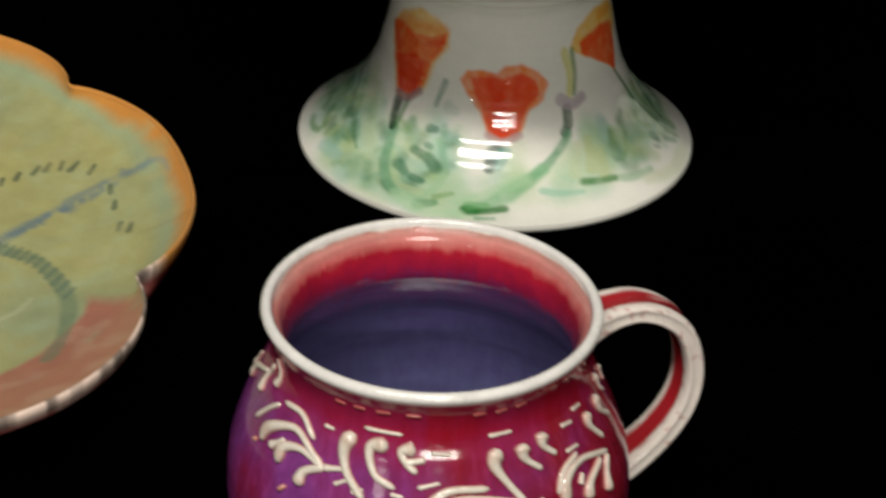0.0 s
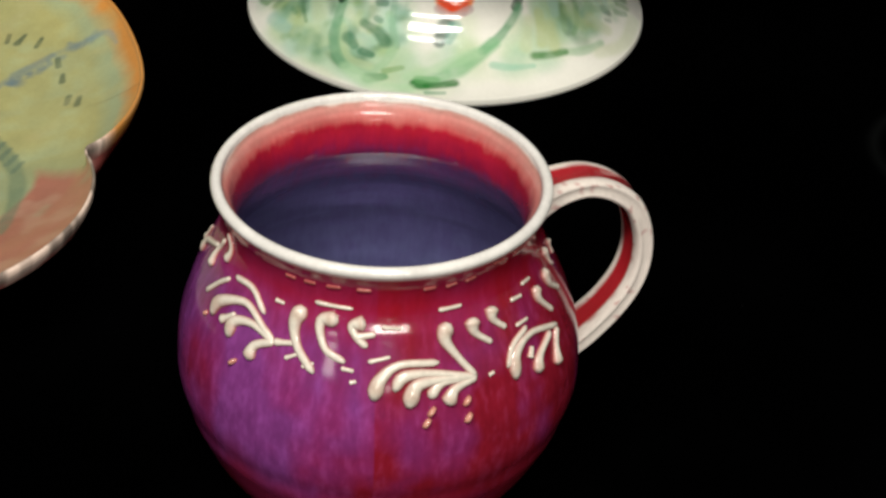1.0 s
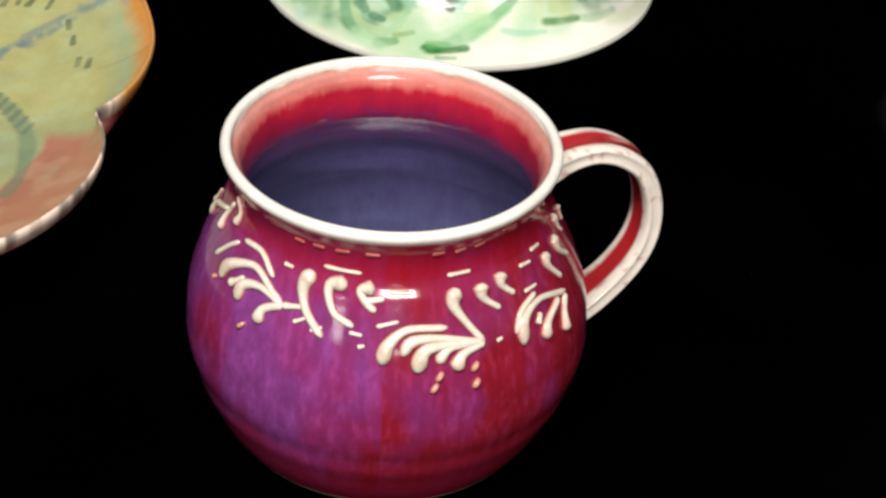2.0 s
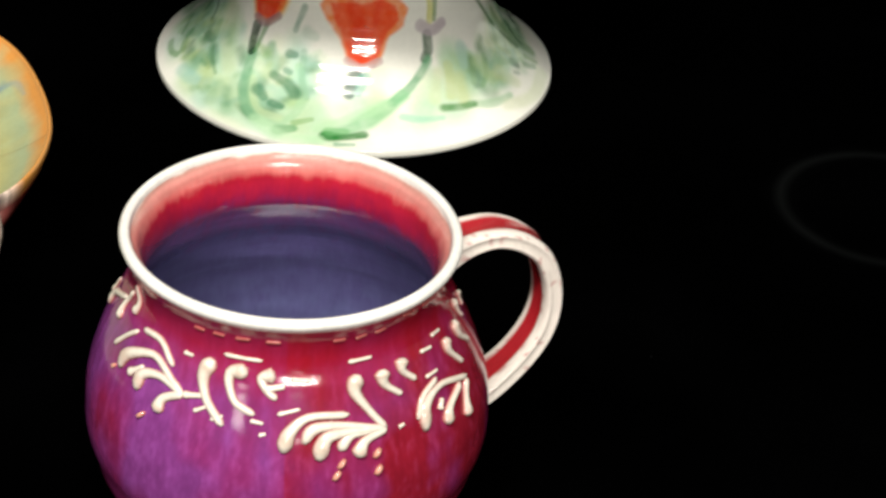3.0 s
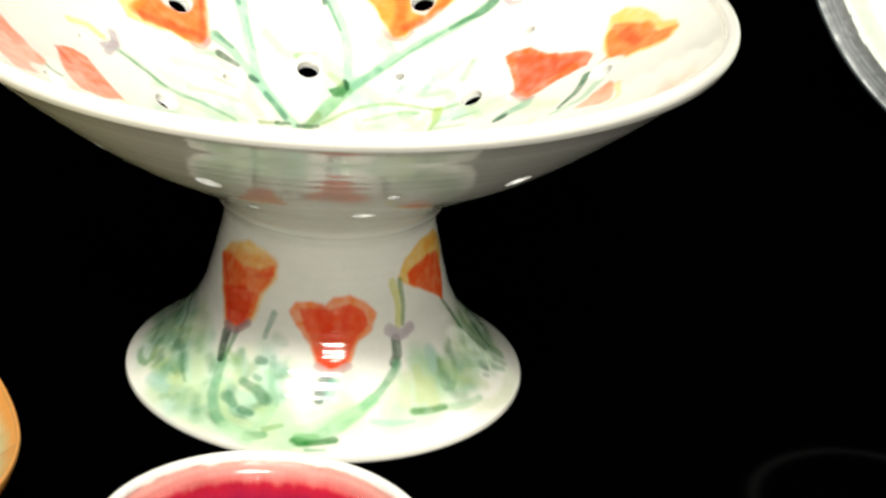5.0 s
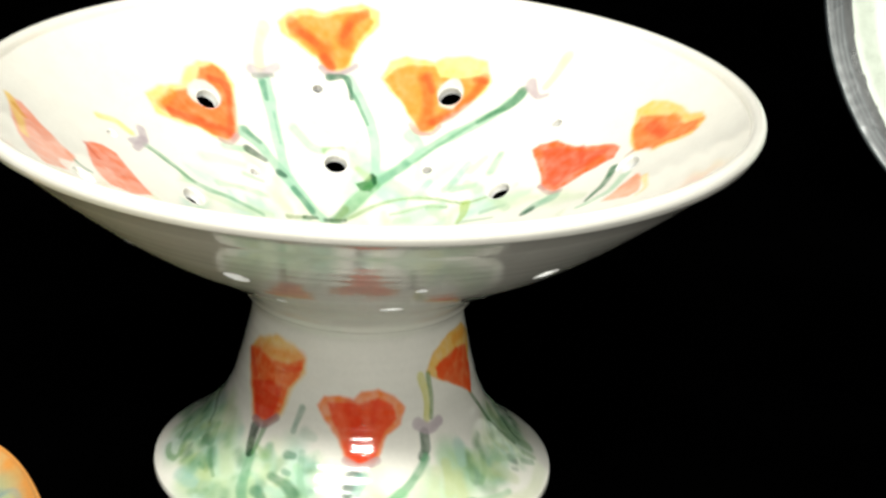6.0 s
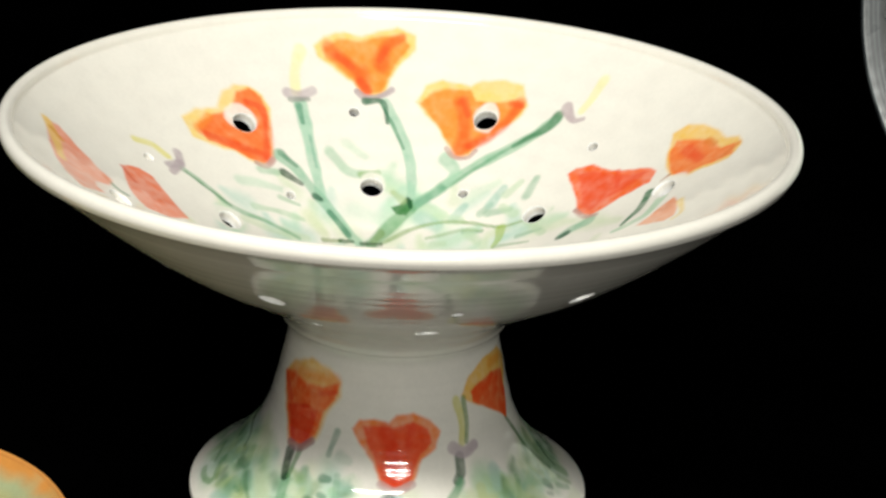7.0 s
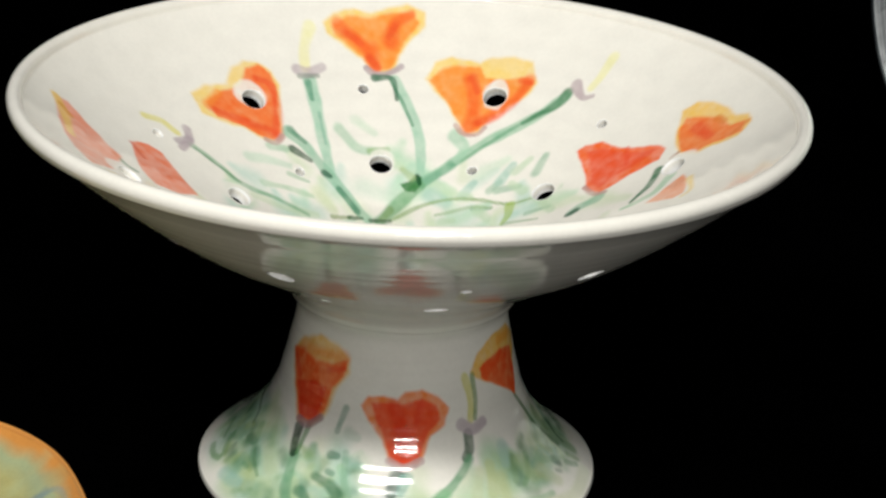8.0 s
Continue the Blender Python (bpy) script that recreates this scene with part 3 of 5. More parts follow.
    s([(69.3, 91.1), (65.8, 87.5), (57.5, 85.3), (50.4, 83.4)], 2.3, 0.9, (0.036, 0.178, 0.068), 0.88, 0.7, 16)
    s([(50.4, 83.7), (37.2, 78.5), (20.6, 70.3)], 0.8, 0.9, (0.096, 0.298, 0.152), 0.7, 1.0, 16)
    s([(20.1, 70.1), (11.1, 64.6), (7.6, 62.2)], 2.2, 1.8, (0.169, 0.369, 0.231), 0.8, 0.8)
    s([(6.9, 61.7), (-0.2, 55.6), (-5.3, 50.6), (-9.4, 46.0)], 2.2, 2.4, (0.152, 0.349, 0.169), 0.88, 0.7, 16)
    s([(-5.3, 51.3), (-8.5, 47.1)], 1.6, 1.4, (0.152, 0.279, 0.068), 0.7, 0.9)
    s([(22.1, 84.2), (25.9, 77.8), (22.5, 72.4)], 2.8, 1.6, (0.359, 0.566, 0.401), 0.85, 0.8)
    s([(-86.8, 43.1), (-77.0, 41.0), (-65.3, 36.7), (-52.8, 38.1), (-38.9, 38.0)], 1.5, 1.0, (0.241, 0.422, 0.260), 0.85, 0.8, 22)
    s([(-85.1, 42.4), (-73.5, 39.2), (-66.5, 37.2)], 0.7, 0.6, (0.089, 0.222, 0.104), 0.6, 1.0)
    s([(77.2, 24.0), (72.0, 24.0), (66.6, 23.0)], 2.6, 2.2, (0.260, 0.465, 0.318), 0.9, 0.7)
    s([(68.4, 22.7), (65.0, 22.4)], 1.7, 1.3, (0.010, 0.068, 0.030), 0.9, 0.6)
    s([(103.9, 11.3), (96.1, 4.1), (84.5, 5.3)], 2.2, 1.2, (0.401, 0.578, 0.401), 0.9, 0.6)
    s([(100.2, 20.5), (95.1, 12.3), (88.1, 7.3)], 2.2, 0.9, (0.030, 0.152, 0.061), 0.9, 0.5)
    s([(-112.5, -1.4), (-108.1, -4.2), (-103.9, -3.8)], 1.4, 1.0, (0.096, 0.231, 0.119), 0.85, 0.6)
    s([(-29.0, 42.4), (-22.0, 44.8)], 0.9, 0.7, (0.204, 0.279, 0.089), 0.8, 0.7)
    s([(-22.0, 44.8), (-16.9, 45.9)], 0.9, 0.8, (0.048, 0.119, 0.048), 0.85, 0.6)
    s([(-13.4, 45.8), (-5.2, 46.8)], 0.9, 0.8, (0.048, 0.089, 0.042), 0.85, 0.6)
    blob([(-1.6, 62.7), (2.1, 63.8), (5.4, 67.0), (7.8, 65.9), (8.0, 62.2), (5.0, 58.7), (0.5, 59.2)], (0.019, 0.152, 0.024), 0.93, 0.9)
    s([(5.9, 66.4), (6.9, 62.8)], 1.0, 0.8, (0.006, 0.042, 0.019), 0.8, 0.7)
    s([(-0.3, 69.5), (3.5, 65.9)], 1.4, 1.8, (0.401, 0.510, 0.260), 0.7, 1.0)
    # the poppy at the back
    blob([(-35.7, 130.3), (-31.4, 135.3), (-22.8, 138.0), (-15.3, 137.5), (-7.1, 140.2), (0.9, 142.2), (8.9, 139.1), (9.0, 133.7), (2.6, 127.1), (-2.3, 120.4), (-4.2, 116.2), (-8.6, 113.3), (-14.2, 113.3), (-18.5, 118.3), (-27.5, 123.4), (-33.8, 126.4)], yellow, 0.9, 2.2)
    blob([(-31.3, 130.8), (-25.2, 134.7), (-15.2, 135.7), (-6.6, 138.3), (3.4, 138.7), (6.0, 134.7), (0.6, 127.0), (-3.2, 120.3), (-6.1, 115.6), (-13.0, 113.9), (-17.3, 118.5), (-25.6, 123.8), (-30.6, 126.6)], amber, 0.9, 2.2)
    s([(-29.3, 130.7), (-23.2, 127.5), (-17.1, 123.2)], 3.0, 2.2, orange, 0.9, 1.1)
    s([(2.9, 138.2), (-4.0, 134.4), (-6.3, 127.2)], 2.0, 3.4, orange, 0.9, 1.1)
    s([(-26.2, 128.4), (-18.7, 124.5)], 1.8, 1.2, red, 0.55, 1.4)
    s([(-4.0, 133.5), (-6.9, 128.5)], 1.8, 1.2, red, 0.5, 1.4)
    s([(-14.2, 122.2), (-12.5, 115.5)], 3.6, 2.6, orange, 0.85, 1.2)
    s([(-15.1, 118.8), (-11.5, 115.1)], 2.4, 1.8, red, 0.7, 1.2)
    s([(-16.4, 114.5), (-12.5, 112.2), (-6.1, 113.5), (-1.2, 116.4)], 1.3, 1.6, (0.400, 0.310, 0.330), 0.9, 0.6)
    s([(-12.4, 110.4), (-5.1, 110.6), (-3.0, 101.6)], 1.8, 0.9, (0.030, 0.136, 0.068), 0.9, 0.6)
    # the poppy round a hole
    blob([(-89.0, 72.7), (-83.3, 81.5), (-75.9, 87.0), (-74.0, 95.6), (-69.6, 101.9), (-63.2, 103.7), (-57.1, 102.0), (-53.1, 96.5), (-52.1, 83.9), (-51.4, 73.9), (-54.4, 68.4), (-59.1, 67.7), (-67.2, 68.4), (-76.4, 65.5), (-84.2, 64.7)], yellow, 0.85, 2.2)
    blob([(-82.4, 72.4), (-77.0, 82.8), (-69.8, 89.3), (-68.5, 98.6), (-62.9, 102.8), (-57.5, 100.8), (-54.3, 95.0), (-53.2, 82.0), (-52.1, 73.6), (-54.5, 69.3), (-59.6, 68.6), (-67.7, 69.3), (-77.9, 67.0)], orange, 0.9, 1.8)
    s([(-80.9, 70.4), (-69.7, 71.8), (-58.0, 73.0), (-53.6, 71.7)], 1.6, 2.4, red, 0.6, 1.2)
    s([(-63.5, 95.9), (-57.2, 95.4), (-53.8, 85.9), (-53.2, 73.3)], 1.4, 2.4, red, 0.65, 1.2)
    s([(-82.4, 71.2), (-78.3, 80.2)], 2.0, 1.6, amber, 0.7, 1.2)
    s([(-57.7, 67.8), (-53.5, 68.3), (-50.8, 73.0)], 1.2, 1.2, (0.460, 0.300, 0.260), 0.85, 0.7)
    # the poppy round the second hole
    blob([(9.1, 110.9), (13.5, 117.9), (20.9, 119.8), (27.7, 118.1), (33.1, 115.6), (38.0, 117.3), (47.7, 115.6), (55.7, 110.8), (57.3, 100.8), (53.2, 96.7), (45.9, 93.6), (37.0, 88.9), (31.7, 84.1), (25.5, 84.7), (22.2, 90.5), (19.6, 97.6), (13.5, 104.6)], yellow, 0.88, 2.2)
    blob([(10.6, 110.3), (16.5, 115.2), (23.8, 116.1), (33.1, 113.8), (34.9, 108.8), (45.0, 106.0), (53.4, 104.8), (55.9, 100.7), (52.0, 97.6), (45.2, 94.3), (36.5, 89.5), (31.2, 84.7), (26.0, 85.2), (22.7, 90.9), (20.3, 97.5), (14.5, 105.1)], amber, 0.9, 1.8)
    s([(28.1, 109.3), (30.0, 101.3), (29.4, 92.3), (27.9, 87.2)], 2.6, 3.0, orange, 0.9, 1.2)
    s([(30.1, 109.6), (31.9, 103.0)], 2.2, 1.4, red, 0.6, 1.3)
    s([(53.3, 102.7), (49.1, 96.9), (39.9, 91.5), (31.7, 88.4)], 2.6, 2.4, orange, 0.9, 1.1)
    s([(50.3, 104.1), (54.5, 101.7)], 1.4, 1.2, red, 0.6, 1.2)
    s([(31.7, 88.4), (38.0, 90.3)], 1.4, 1.0, red, 0.55, 1.2)
    s([(22.2, 88.9), (25.0, 84.8), (30.7, 83.2), (34.5, 85.6)], 0.9, 0.9, (0.480, 0.280, 0.240), 0.85, 0.6)
    # the poppies on the rising side
    blob([(71.2, 58.7), (74.9, 60.3), (81.5, 57.3), (88.5, 48.7), (98.9, 41.1), (104.2, 33.0), (100.8, 28.1), (91.2, 28.8), (84.5, 27.2), (77.9, 26.7), (73.1, 33.2), (73.3, 43.0), (72.9, 50.2)], orange, 0.95, 1.4)
    blob([(75.6, 55.9), (82.2, 53.4), (90.3, 43.9), (100.6, 36.1), (93.8, 33.4), (84.9, 32.2), (78.1, 29.8), (74.6, 36.1), (75.7, 44.7)], red, 0.6, 2.4)
    s([(90.6, 46.6), (89.3, 37.0)], 0.9, 0.9, red, 0.5, 1.0)
    s([(72.8, 35.4), (75.8, 28.0), (80.0, 25.5)], 1.0, 1.0, (0.460, 0.270, 0.240), 0.85, 0.7)
    blob([(109.9, 42.2), (112.6, 50.7), (118.2, 50.2), (124.0, 44.6), (128.0, 35.2), (129.3, 25.9), (133.7, 20.9), (133.8, 13.2), (128.2, 8.8), (119.5, 14.6), (113.3, 15.5), (108.3, 23.4), (108.1, 33.6)], (0.850, 0.520, 0.100), 0.92, 2.0)
    blob([(110.0, 39.2), (113.3, 45.3), (118.4, 40.2), (125.0, 31.4), (127.0, 20.8), (132.0, 17.6), (129.7, 10.6), (120.1, 16.6), (113.5, 17.3), (108.8, 24.6)], orange, 0.85, 2.0)
    s([(116.1, 35.1), (119.6, 23.5)], 2.8, 2.2, red, 0.7, 1.3)
    s([(123.8, 32.2), (125.7, 26.7)], 1.6, 1.4, (0.700, 0.220, 0.040), 0.7, 1.0)
    s([(126.8, 13.6), (132.5, 15.6)], 1.4, 1.4, (0.720, 0.200, 0.040), 0.75, 0.9)
    s([(108.0, 24.7), (104.9, 24.0)], 0.8, 0.5, (0.400, 0.160, 0.080), 0.8, 0.6)
    blob([(93.3, -1.3), (101.1, 2.6), (107.4, 5.7), (108.2, -0.7), (105.1, -11.5), (101.4, -11.7)], (0.820, 0.260, 0.090), 0.85, 1.5)
    s([(109.0, -0.9), (107.8, -12.9), (104.3, -14.5)], 1.4, 1.0, yellow, 0.75, 1.0)
    blob([(-137.1, 11.2), (-132.0, 14.4), (-124.9, 8.6), (-115.8, 3.4), (-110.3, 0.5), (-110.9, -17.7), (-117.1, -30.8), (-124.9, -26.1), (-132.0, -9.2)], (0.820, 0.240, 0.120), 0.85, 2.0)
    s([(-136.3, 11.0), (-132.3, 3.0), (-127.3, -13.1)], 1.8, 1.8, (0.820, 0.560, 0.140), 0.9, 1.0)
    s([(-133.7, 7.4), (-129.4, 3.5)], 1.2, 1.0, (0.660, 0.300, 0.050), 0.8, 1.0)
    blob([(-108.3, 18.9), (-102.4, 25.7), (-97.0, 24.9), (-90.7, 19.1), (-81.2, 10.2), (-89.2, 0.9), (-96.6, -3.5), (-102.2, 0.5), (-106.1, 9.8)], (0.800, 0.190, 0.080), 0.92, 1.3)
    s([(-108.2, 18.0), (-102.5, 12.7)], 0.9, 0.7, (0.600, 0.100, 0.050), 0.7, 1.0)
    # poppies and stems on the near side
    for a in (200, 232, 262, 292, 325):
        x, y = math.cos(math.radians(a)), math.sin(math.radians(a))
        canvas.poppy((x * 88, y * 88), (x * 118, y * 118), 36, 0.55, 2)
        s([(x * 40, y * 40), (x * 88, y * 88)], 1.5, 2.0, stem, 0.7, 0.6)
    # buds
    s([(-41.5, 126.9), (-43.7, 118.5), (-42.8, 109.3)], 2.6, 2.2, (0.800, 0.760, 0.360), 0.8, 0.8)
    s([(-46.6, 107.0), (-41.5, 107.0), (-35.5, 111.3)], 2.2, 2.0, (0.460, 0.380, 0.400), 0.85, 0.7)
    s([(-45.0, 104.3), (-37.3, 106.7)], 1.2, 1.0, (0.204, 0.241, 0.195), 0.7, 0.8)
    s([(-105.3, 43.3), (-98.8, 46.5), (-92.8, 45.3)], 1.6, 2.0, (0.720, 0.660, 0.200), 0.85, 0.8)
    s([(-89.2, 51.0), (-87.9, 45.8), (-90.0, 37.5)], 2.2, 1.6, (0.440, 0.360, 0.380), 0.9, 0.6)
    s([(-92.0, 40.1), (-87.4, 46.2)], 1.6, 1.6, (0.420, 0.350, 0.370), 0.85, 0.7)
    s([(88.8, 98.5), (84.8, 94.0), (79.0, 88.8)], 2.2, 1.6, (0.800, 0.760, 0.360), 0.8, 0.8)
    s([(73.1, 93.4), (75.1, 86.0), (79.2, 84.5)], 2.3, 0.9, (0.460, 0.370, 0.380), 0.9, 0.6)
    for x, y, r in holes:
        s([(x, y)], r * 1.28, r * 1.28, WHITE, 0.97, 0.25)


def hole_places():
    """Drain holes: two rings of six large ones and two of six small ones between them."""
    places = []
    for k in range(6):
        for r, turn, size in ((73.3, 37.5, 4.6), (108, 9.1, 4.9), (73.5, 66.5, 2.0), (107.8, 39.5, 2.2)):
            a = math.radians(turn + 60 * k - (0, 0.6, 2.3, 2.4, 3.5, 4.4)[k] * (size > 4.8))
            places.append((r * math.cos(a), r * math.sin(a), size))
    return places


def build_pedestal_bowl():
    stand = thing("pedestal_bowl", pose(*STAND), "white glazed pedestal bowl with hand-painted orange poppies and drain holes", "bowl")
    # foot
    outer = curve_through(np.column_stack([FOOT_R, FOOT_Z]), 300)
    under = curve_through([(0.0392, 0.0765), (0.0368, 0.072), (0.0378, 0.060), (0.042, 0.04), (0.05, 0.022), (0.064, 0.0075), (0.072, 0.0035), (0.0755, 0.0)], 60)
    edge = curve_through([(0.0755, 0.0), (0.0787, 0.0003), (0.0802, 0.0018), (0.0800, 0.004)], 14)
    profile = np.vstack([under, edge[1:], outer[1:]])
    cols = 1100
    verts, ang = revolve(profile, cols)
    k0 = len(under) + len(edge) - 2
    throw = 0.000024 * np.sin(profile[:, 1] * 2 * np.pi / 0.0046 + 0.8 * np.sin(profile[:, 1] * 300))
    throw[:k0] = 0
    verts[..., 0] += throw[:, None] * np.sin(ang)
    verts[..., 1] -= throw[:, None] * np.cos(ang)
    s = np.r_[0, np.cumsum(np.linalg.norm(np.diff(profile[k0:], axis=0), axis=1))] * 1000
    colours = np.tile(WHITE, (len(profile) * cols, 1)).reshape(len(profile), cols, 3)
    deg = (np.degrees(ang) + 180) % 360 - 180
    X, Y = np.meshgrid(deg * 0.92, s)
    canvas = Canvas(np.column_stack([X.ravel(), Y.ravel()]), WHITE)
    paint_foot(canvas, lambda a, h: ((a + 180) % 360 * 0.92 - 165.6, float(np.interp(h / 1000, profile[k0:, 1], s))))
    colours[k0:] = canvas.c.reshape(len(s), cols, 3)
    part("foot", grid_mesh("foot", verts, len(profile), cols, PORCELAIN, True, colours.reshape(-1, 3)), stand, "flared foot painted with poppies and green leaves")
    # bowl
    inside = curve_through([(0.0004, 0.0800), (0.0300, 0.0805), (0.0440, 0.0855), (0.0600, 0.0965), (0.0800, 0.1085), (0.1000, 0.1215), (0.1200, 0.1355), (0.1350, 0.1475), (0.1455, 0.1568)], 240)
    lip = curve_through([(0.1455, 0.1568), (0.1462, 0.1597), (0.1485, 0.1610), (0.1508, 0.1599), (0.1515, 0.1574), (0.1503, 0.1546)], 20)
    below = curve_through([(0.1503, 0.1546), (0.1466, 0.1520), (0.1395, 0.1462), (0.1323, 0.1400), (0.1199, 0.1300), (0.1068, 0.1200), (0.0921, 0.1100), (0.0744, 0.1000), (0.0570, 0.0900), (0.0492, 0.0840), (0.0456, 0.0800), (0.0428, 0.0762), (0.03, 0.0745), (0.0004, 0.0742)], 130)
    n_in, n_lip = len(inside), len(lip)
    profile = np.vstack([inside, lip[1:], below[1:]])
    cols = 1200
    verts, ang = revolve(profile, cols)
    i = np.arange(len(profile))
    grooves = ripple(profile[:, 0] * 900, profile[:, 0] * 0, 2.6) + 0.6 * ripple(profile[:, 0] * 2100, profile[:, 0] * 0, 7.1)
    turned = np.where(i >= n_in + n_lip - 1, 0.00006 * grooves * np.clip((profile[:, 0] - 0.075) / 0.03, 0.15, 1) * (profile[:, 0] > 0.047), 0)
    turned = np.where(i < n_in, 0.00010 * np.sin(profile[:, 0] * 2 * np.pi / 0.009), turned)
    verts[..., 2] += turned[:, None]
    xy = verts[:n_in].reshape(-1, 3)[:, :2] * 1000
    canvas = Canvas(xy, WHITE)
    holes = hole_places()
    paint_bowl(canvas, holes)
    colours = np.tile(WHITE, (len(profile) * cols, 1))
    colours[:len(xy)] = canvas.c
    mesh = grid_mesh("bowl", verts, len(profile), cols, PORCELAIN, False, colours)
    bowl = part("bowl", mesh, stand, "wide bowl with painted poppies and drain holes")
    # the drain holes
    vs, fs = [], []
    for x, y, r in holes:
        radius = math.hypot(x, y) / 1000
        slope = 33 if radius < 0.09 else 38
        zc = float(np.interp(radius, inside[:, 0], inside[:, 1])) - 0.003
        m = pose(x / 1000, y / 1000, zc, 0, 0, math.degrees(math.atan2(y, x))) @ pose(0, 0, 0, 0, -slope, 0)
        k0, n = len(vs), 20
        for h, f in ((-0.012, 1.0), (0.001, 1.0), (0.012, 1.35 if r > 3 else 1.3)):
            vs += [m @ Vector((r / 1000 * f * math.cos(t), r / 1000 * f * math.sin(t), h)) for t in np.linspace(0, 2 * math.pi, n, endpoint=False)]
        for ring in (0, 1):
            fs += [(k0 + ring * n + t, k0 + ring * n + (t + 1) % n, k0 + ring * n + n + (t + 1) % n, k0 + ring * n + n + t) for t in range(n)]
        fs += [tuple(range(k0 + n - 1, k0 - 1, -1)), tuple(range(k0 + 2 * n, k0 + 3 * n))]
    cut_mesh = bpy.data.meshes.new("cutter")
    cut_mesh.from_pydata([tuple(v) for v in vs], [], fs)
    cut_mesh.materials.append(PORCELAIN)
    paint_on(cut_mesh, np.tile(WHITE, (len(vs), 1)))
    cutter = new("cutter", cut_mesh)
    cutter.parent = stand
    mod = bowl.modifiers.new("holes", "BOOLEAN")
    mod.object, mod.operation, mod.solver = cutter, "DIFFERENCE", "MANIFOLD"
    bpy.context.view_layer.update()
    done = bpy.data.meshes.new_from_object(bowl.evaluated_get(bpy.context.evaluated_depsgraph_get()))
    bowl.modifiers.clear()
    bowl.data = done
    bpy.data.objects.remove(cutter)


build_pedestal_bowl()

# The mug
MUG_Z = np.array((0.0016, 0.0060, 0.0100, 0.0150, 0.0200, 0.0250, 0.0300, 0.0350, 0.0400, 0.0450, 0.0500, 0.0550, 0.0600, 0.0650, 0.0700, 0.0735, 0.0770, 0.0810, 0.0850, 0.0880, 0.0905))
MUG_R = np.array((0.0447, 0.0477, 0.0499, 0.0522, 0.0544, 0.0557, 0.0572, 0.0578, 0.0576, 0.0572, 0.0562, 0.0546, 0.0528, 0.0505, 0.0481, 0.0465, 0.0446, 0.0436, 0.0438, 0.0447, 0.0460))
HANDLE_TURN = 20


def mug_lean(z):
    """The hand-thrown belly sits a little to one side of the neck."""
    return 0.0007 * np.exp(-((z - 0.034) / 0.026) ** 2)


def mug_glaze(ang, z):
    """Copper red that breaks to purple and blue in vertical runs; white where it thins on the lip."""
    deg = np.degrees(ang)
    run = ripple(deg * 0.055, z * 25, 0.7) + 0.6 * ripple(deg * 0.17, z * 75, 2.2) + 0.35 * ripple(deg * 0.5, z * 90, 4.2)
    blot = ripple(deg * 0.13 + 2.0, z * 150, 5.1) + 0.5 * ripple(deg * 0.3, z * 420, 8.3)
    flow = np.clip(0.47 + 0.44 * run + 0.30 * blot - 0.20 * np.sin(np.radians(deg + 8)), 0, 1)[..., None]
    red, plum, blue = np.array((0.225, 0.009, 0.022)), np.array((0.215, 0.020, 0.105)), np.array((0.195, 0.036, 0.185))
    c = np.where(flow < 0.5, red * (1 - flow * 2) + plum * flow * 2, plum * (2 - flow * 2) + blue * (flow * 2 - 1))
    grain = ripple(deg * 1.5, z * 420, 3.3)[..., None] + 0.7 * ripple(deg * 2.6, z * 1500, 6.3)[..., None]
    c = c * (1 + 0.10 * grain) + np.array((0.014, 0.007, 0.022)) * np.clip(grain, 0, 2)
    c = np.clip(c, 0.002, 1)
    # redder glaze low on the belly, its darkness partly painted-in light falloff
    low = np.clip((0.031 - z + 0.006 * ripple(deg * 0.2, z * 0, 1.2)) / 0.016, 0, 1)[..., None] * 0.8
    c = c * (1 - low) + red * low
    bare = np.clip((0.0032 - z) / 0.0012, 0, 1)[..., None]
    c = c * (1 - bare) + np.array((0.42, 0.33, 0.26)) * bare
    deep = np.clip((z - 0.068) / 0.012, 0, 1)[..., None] * 0.8
    c = c * (1 - deep) + np.array((0.27, 0.006, 0.016)) * deep
    return c


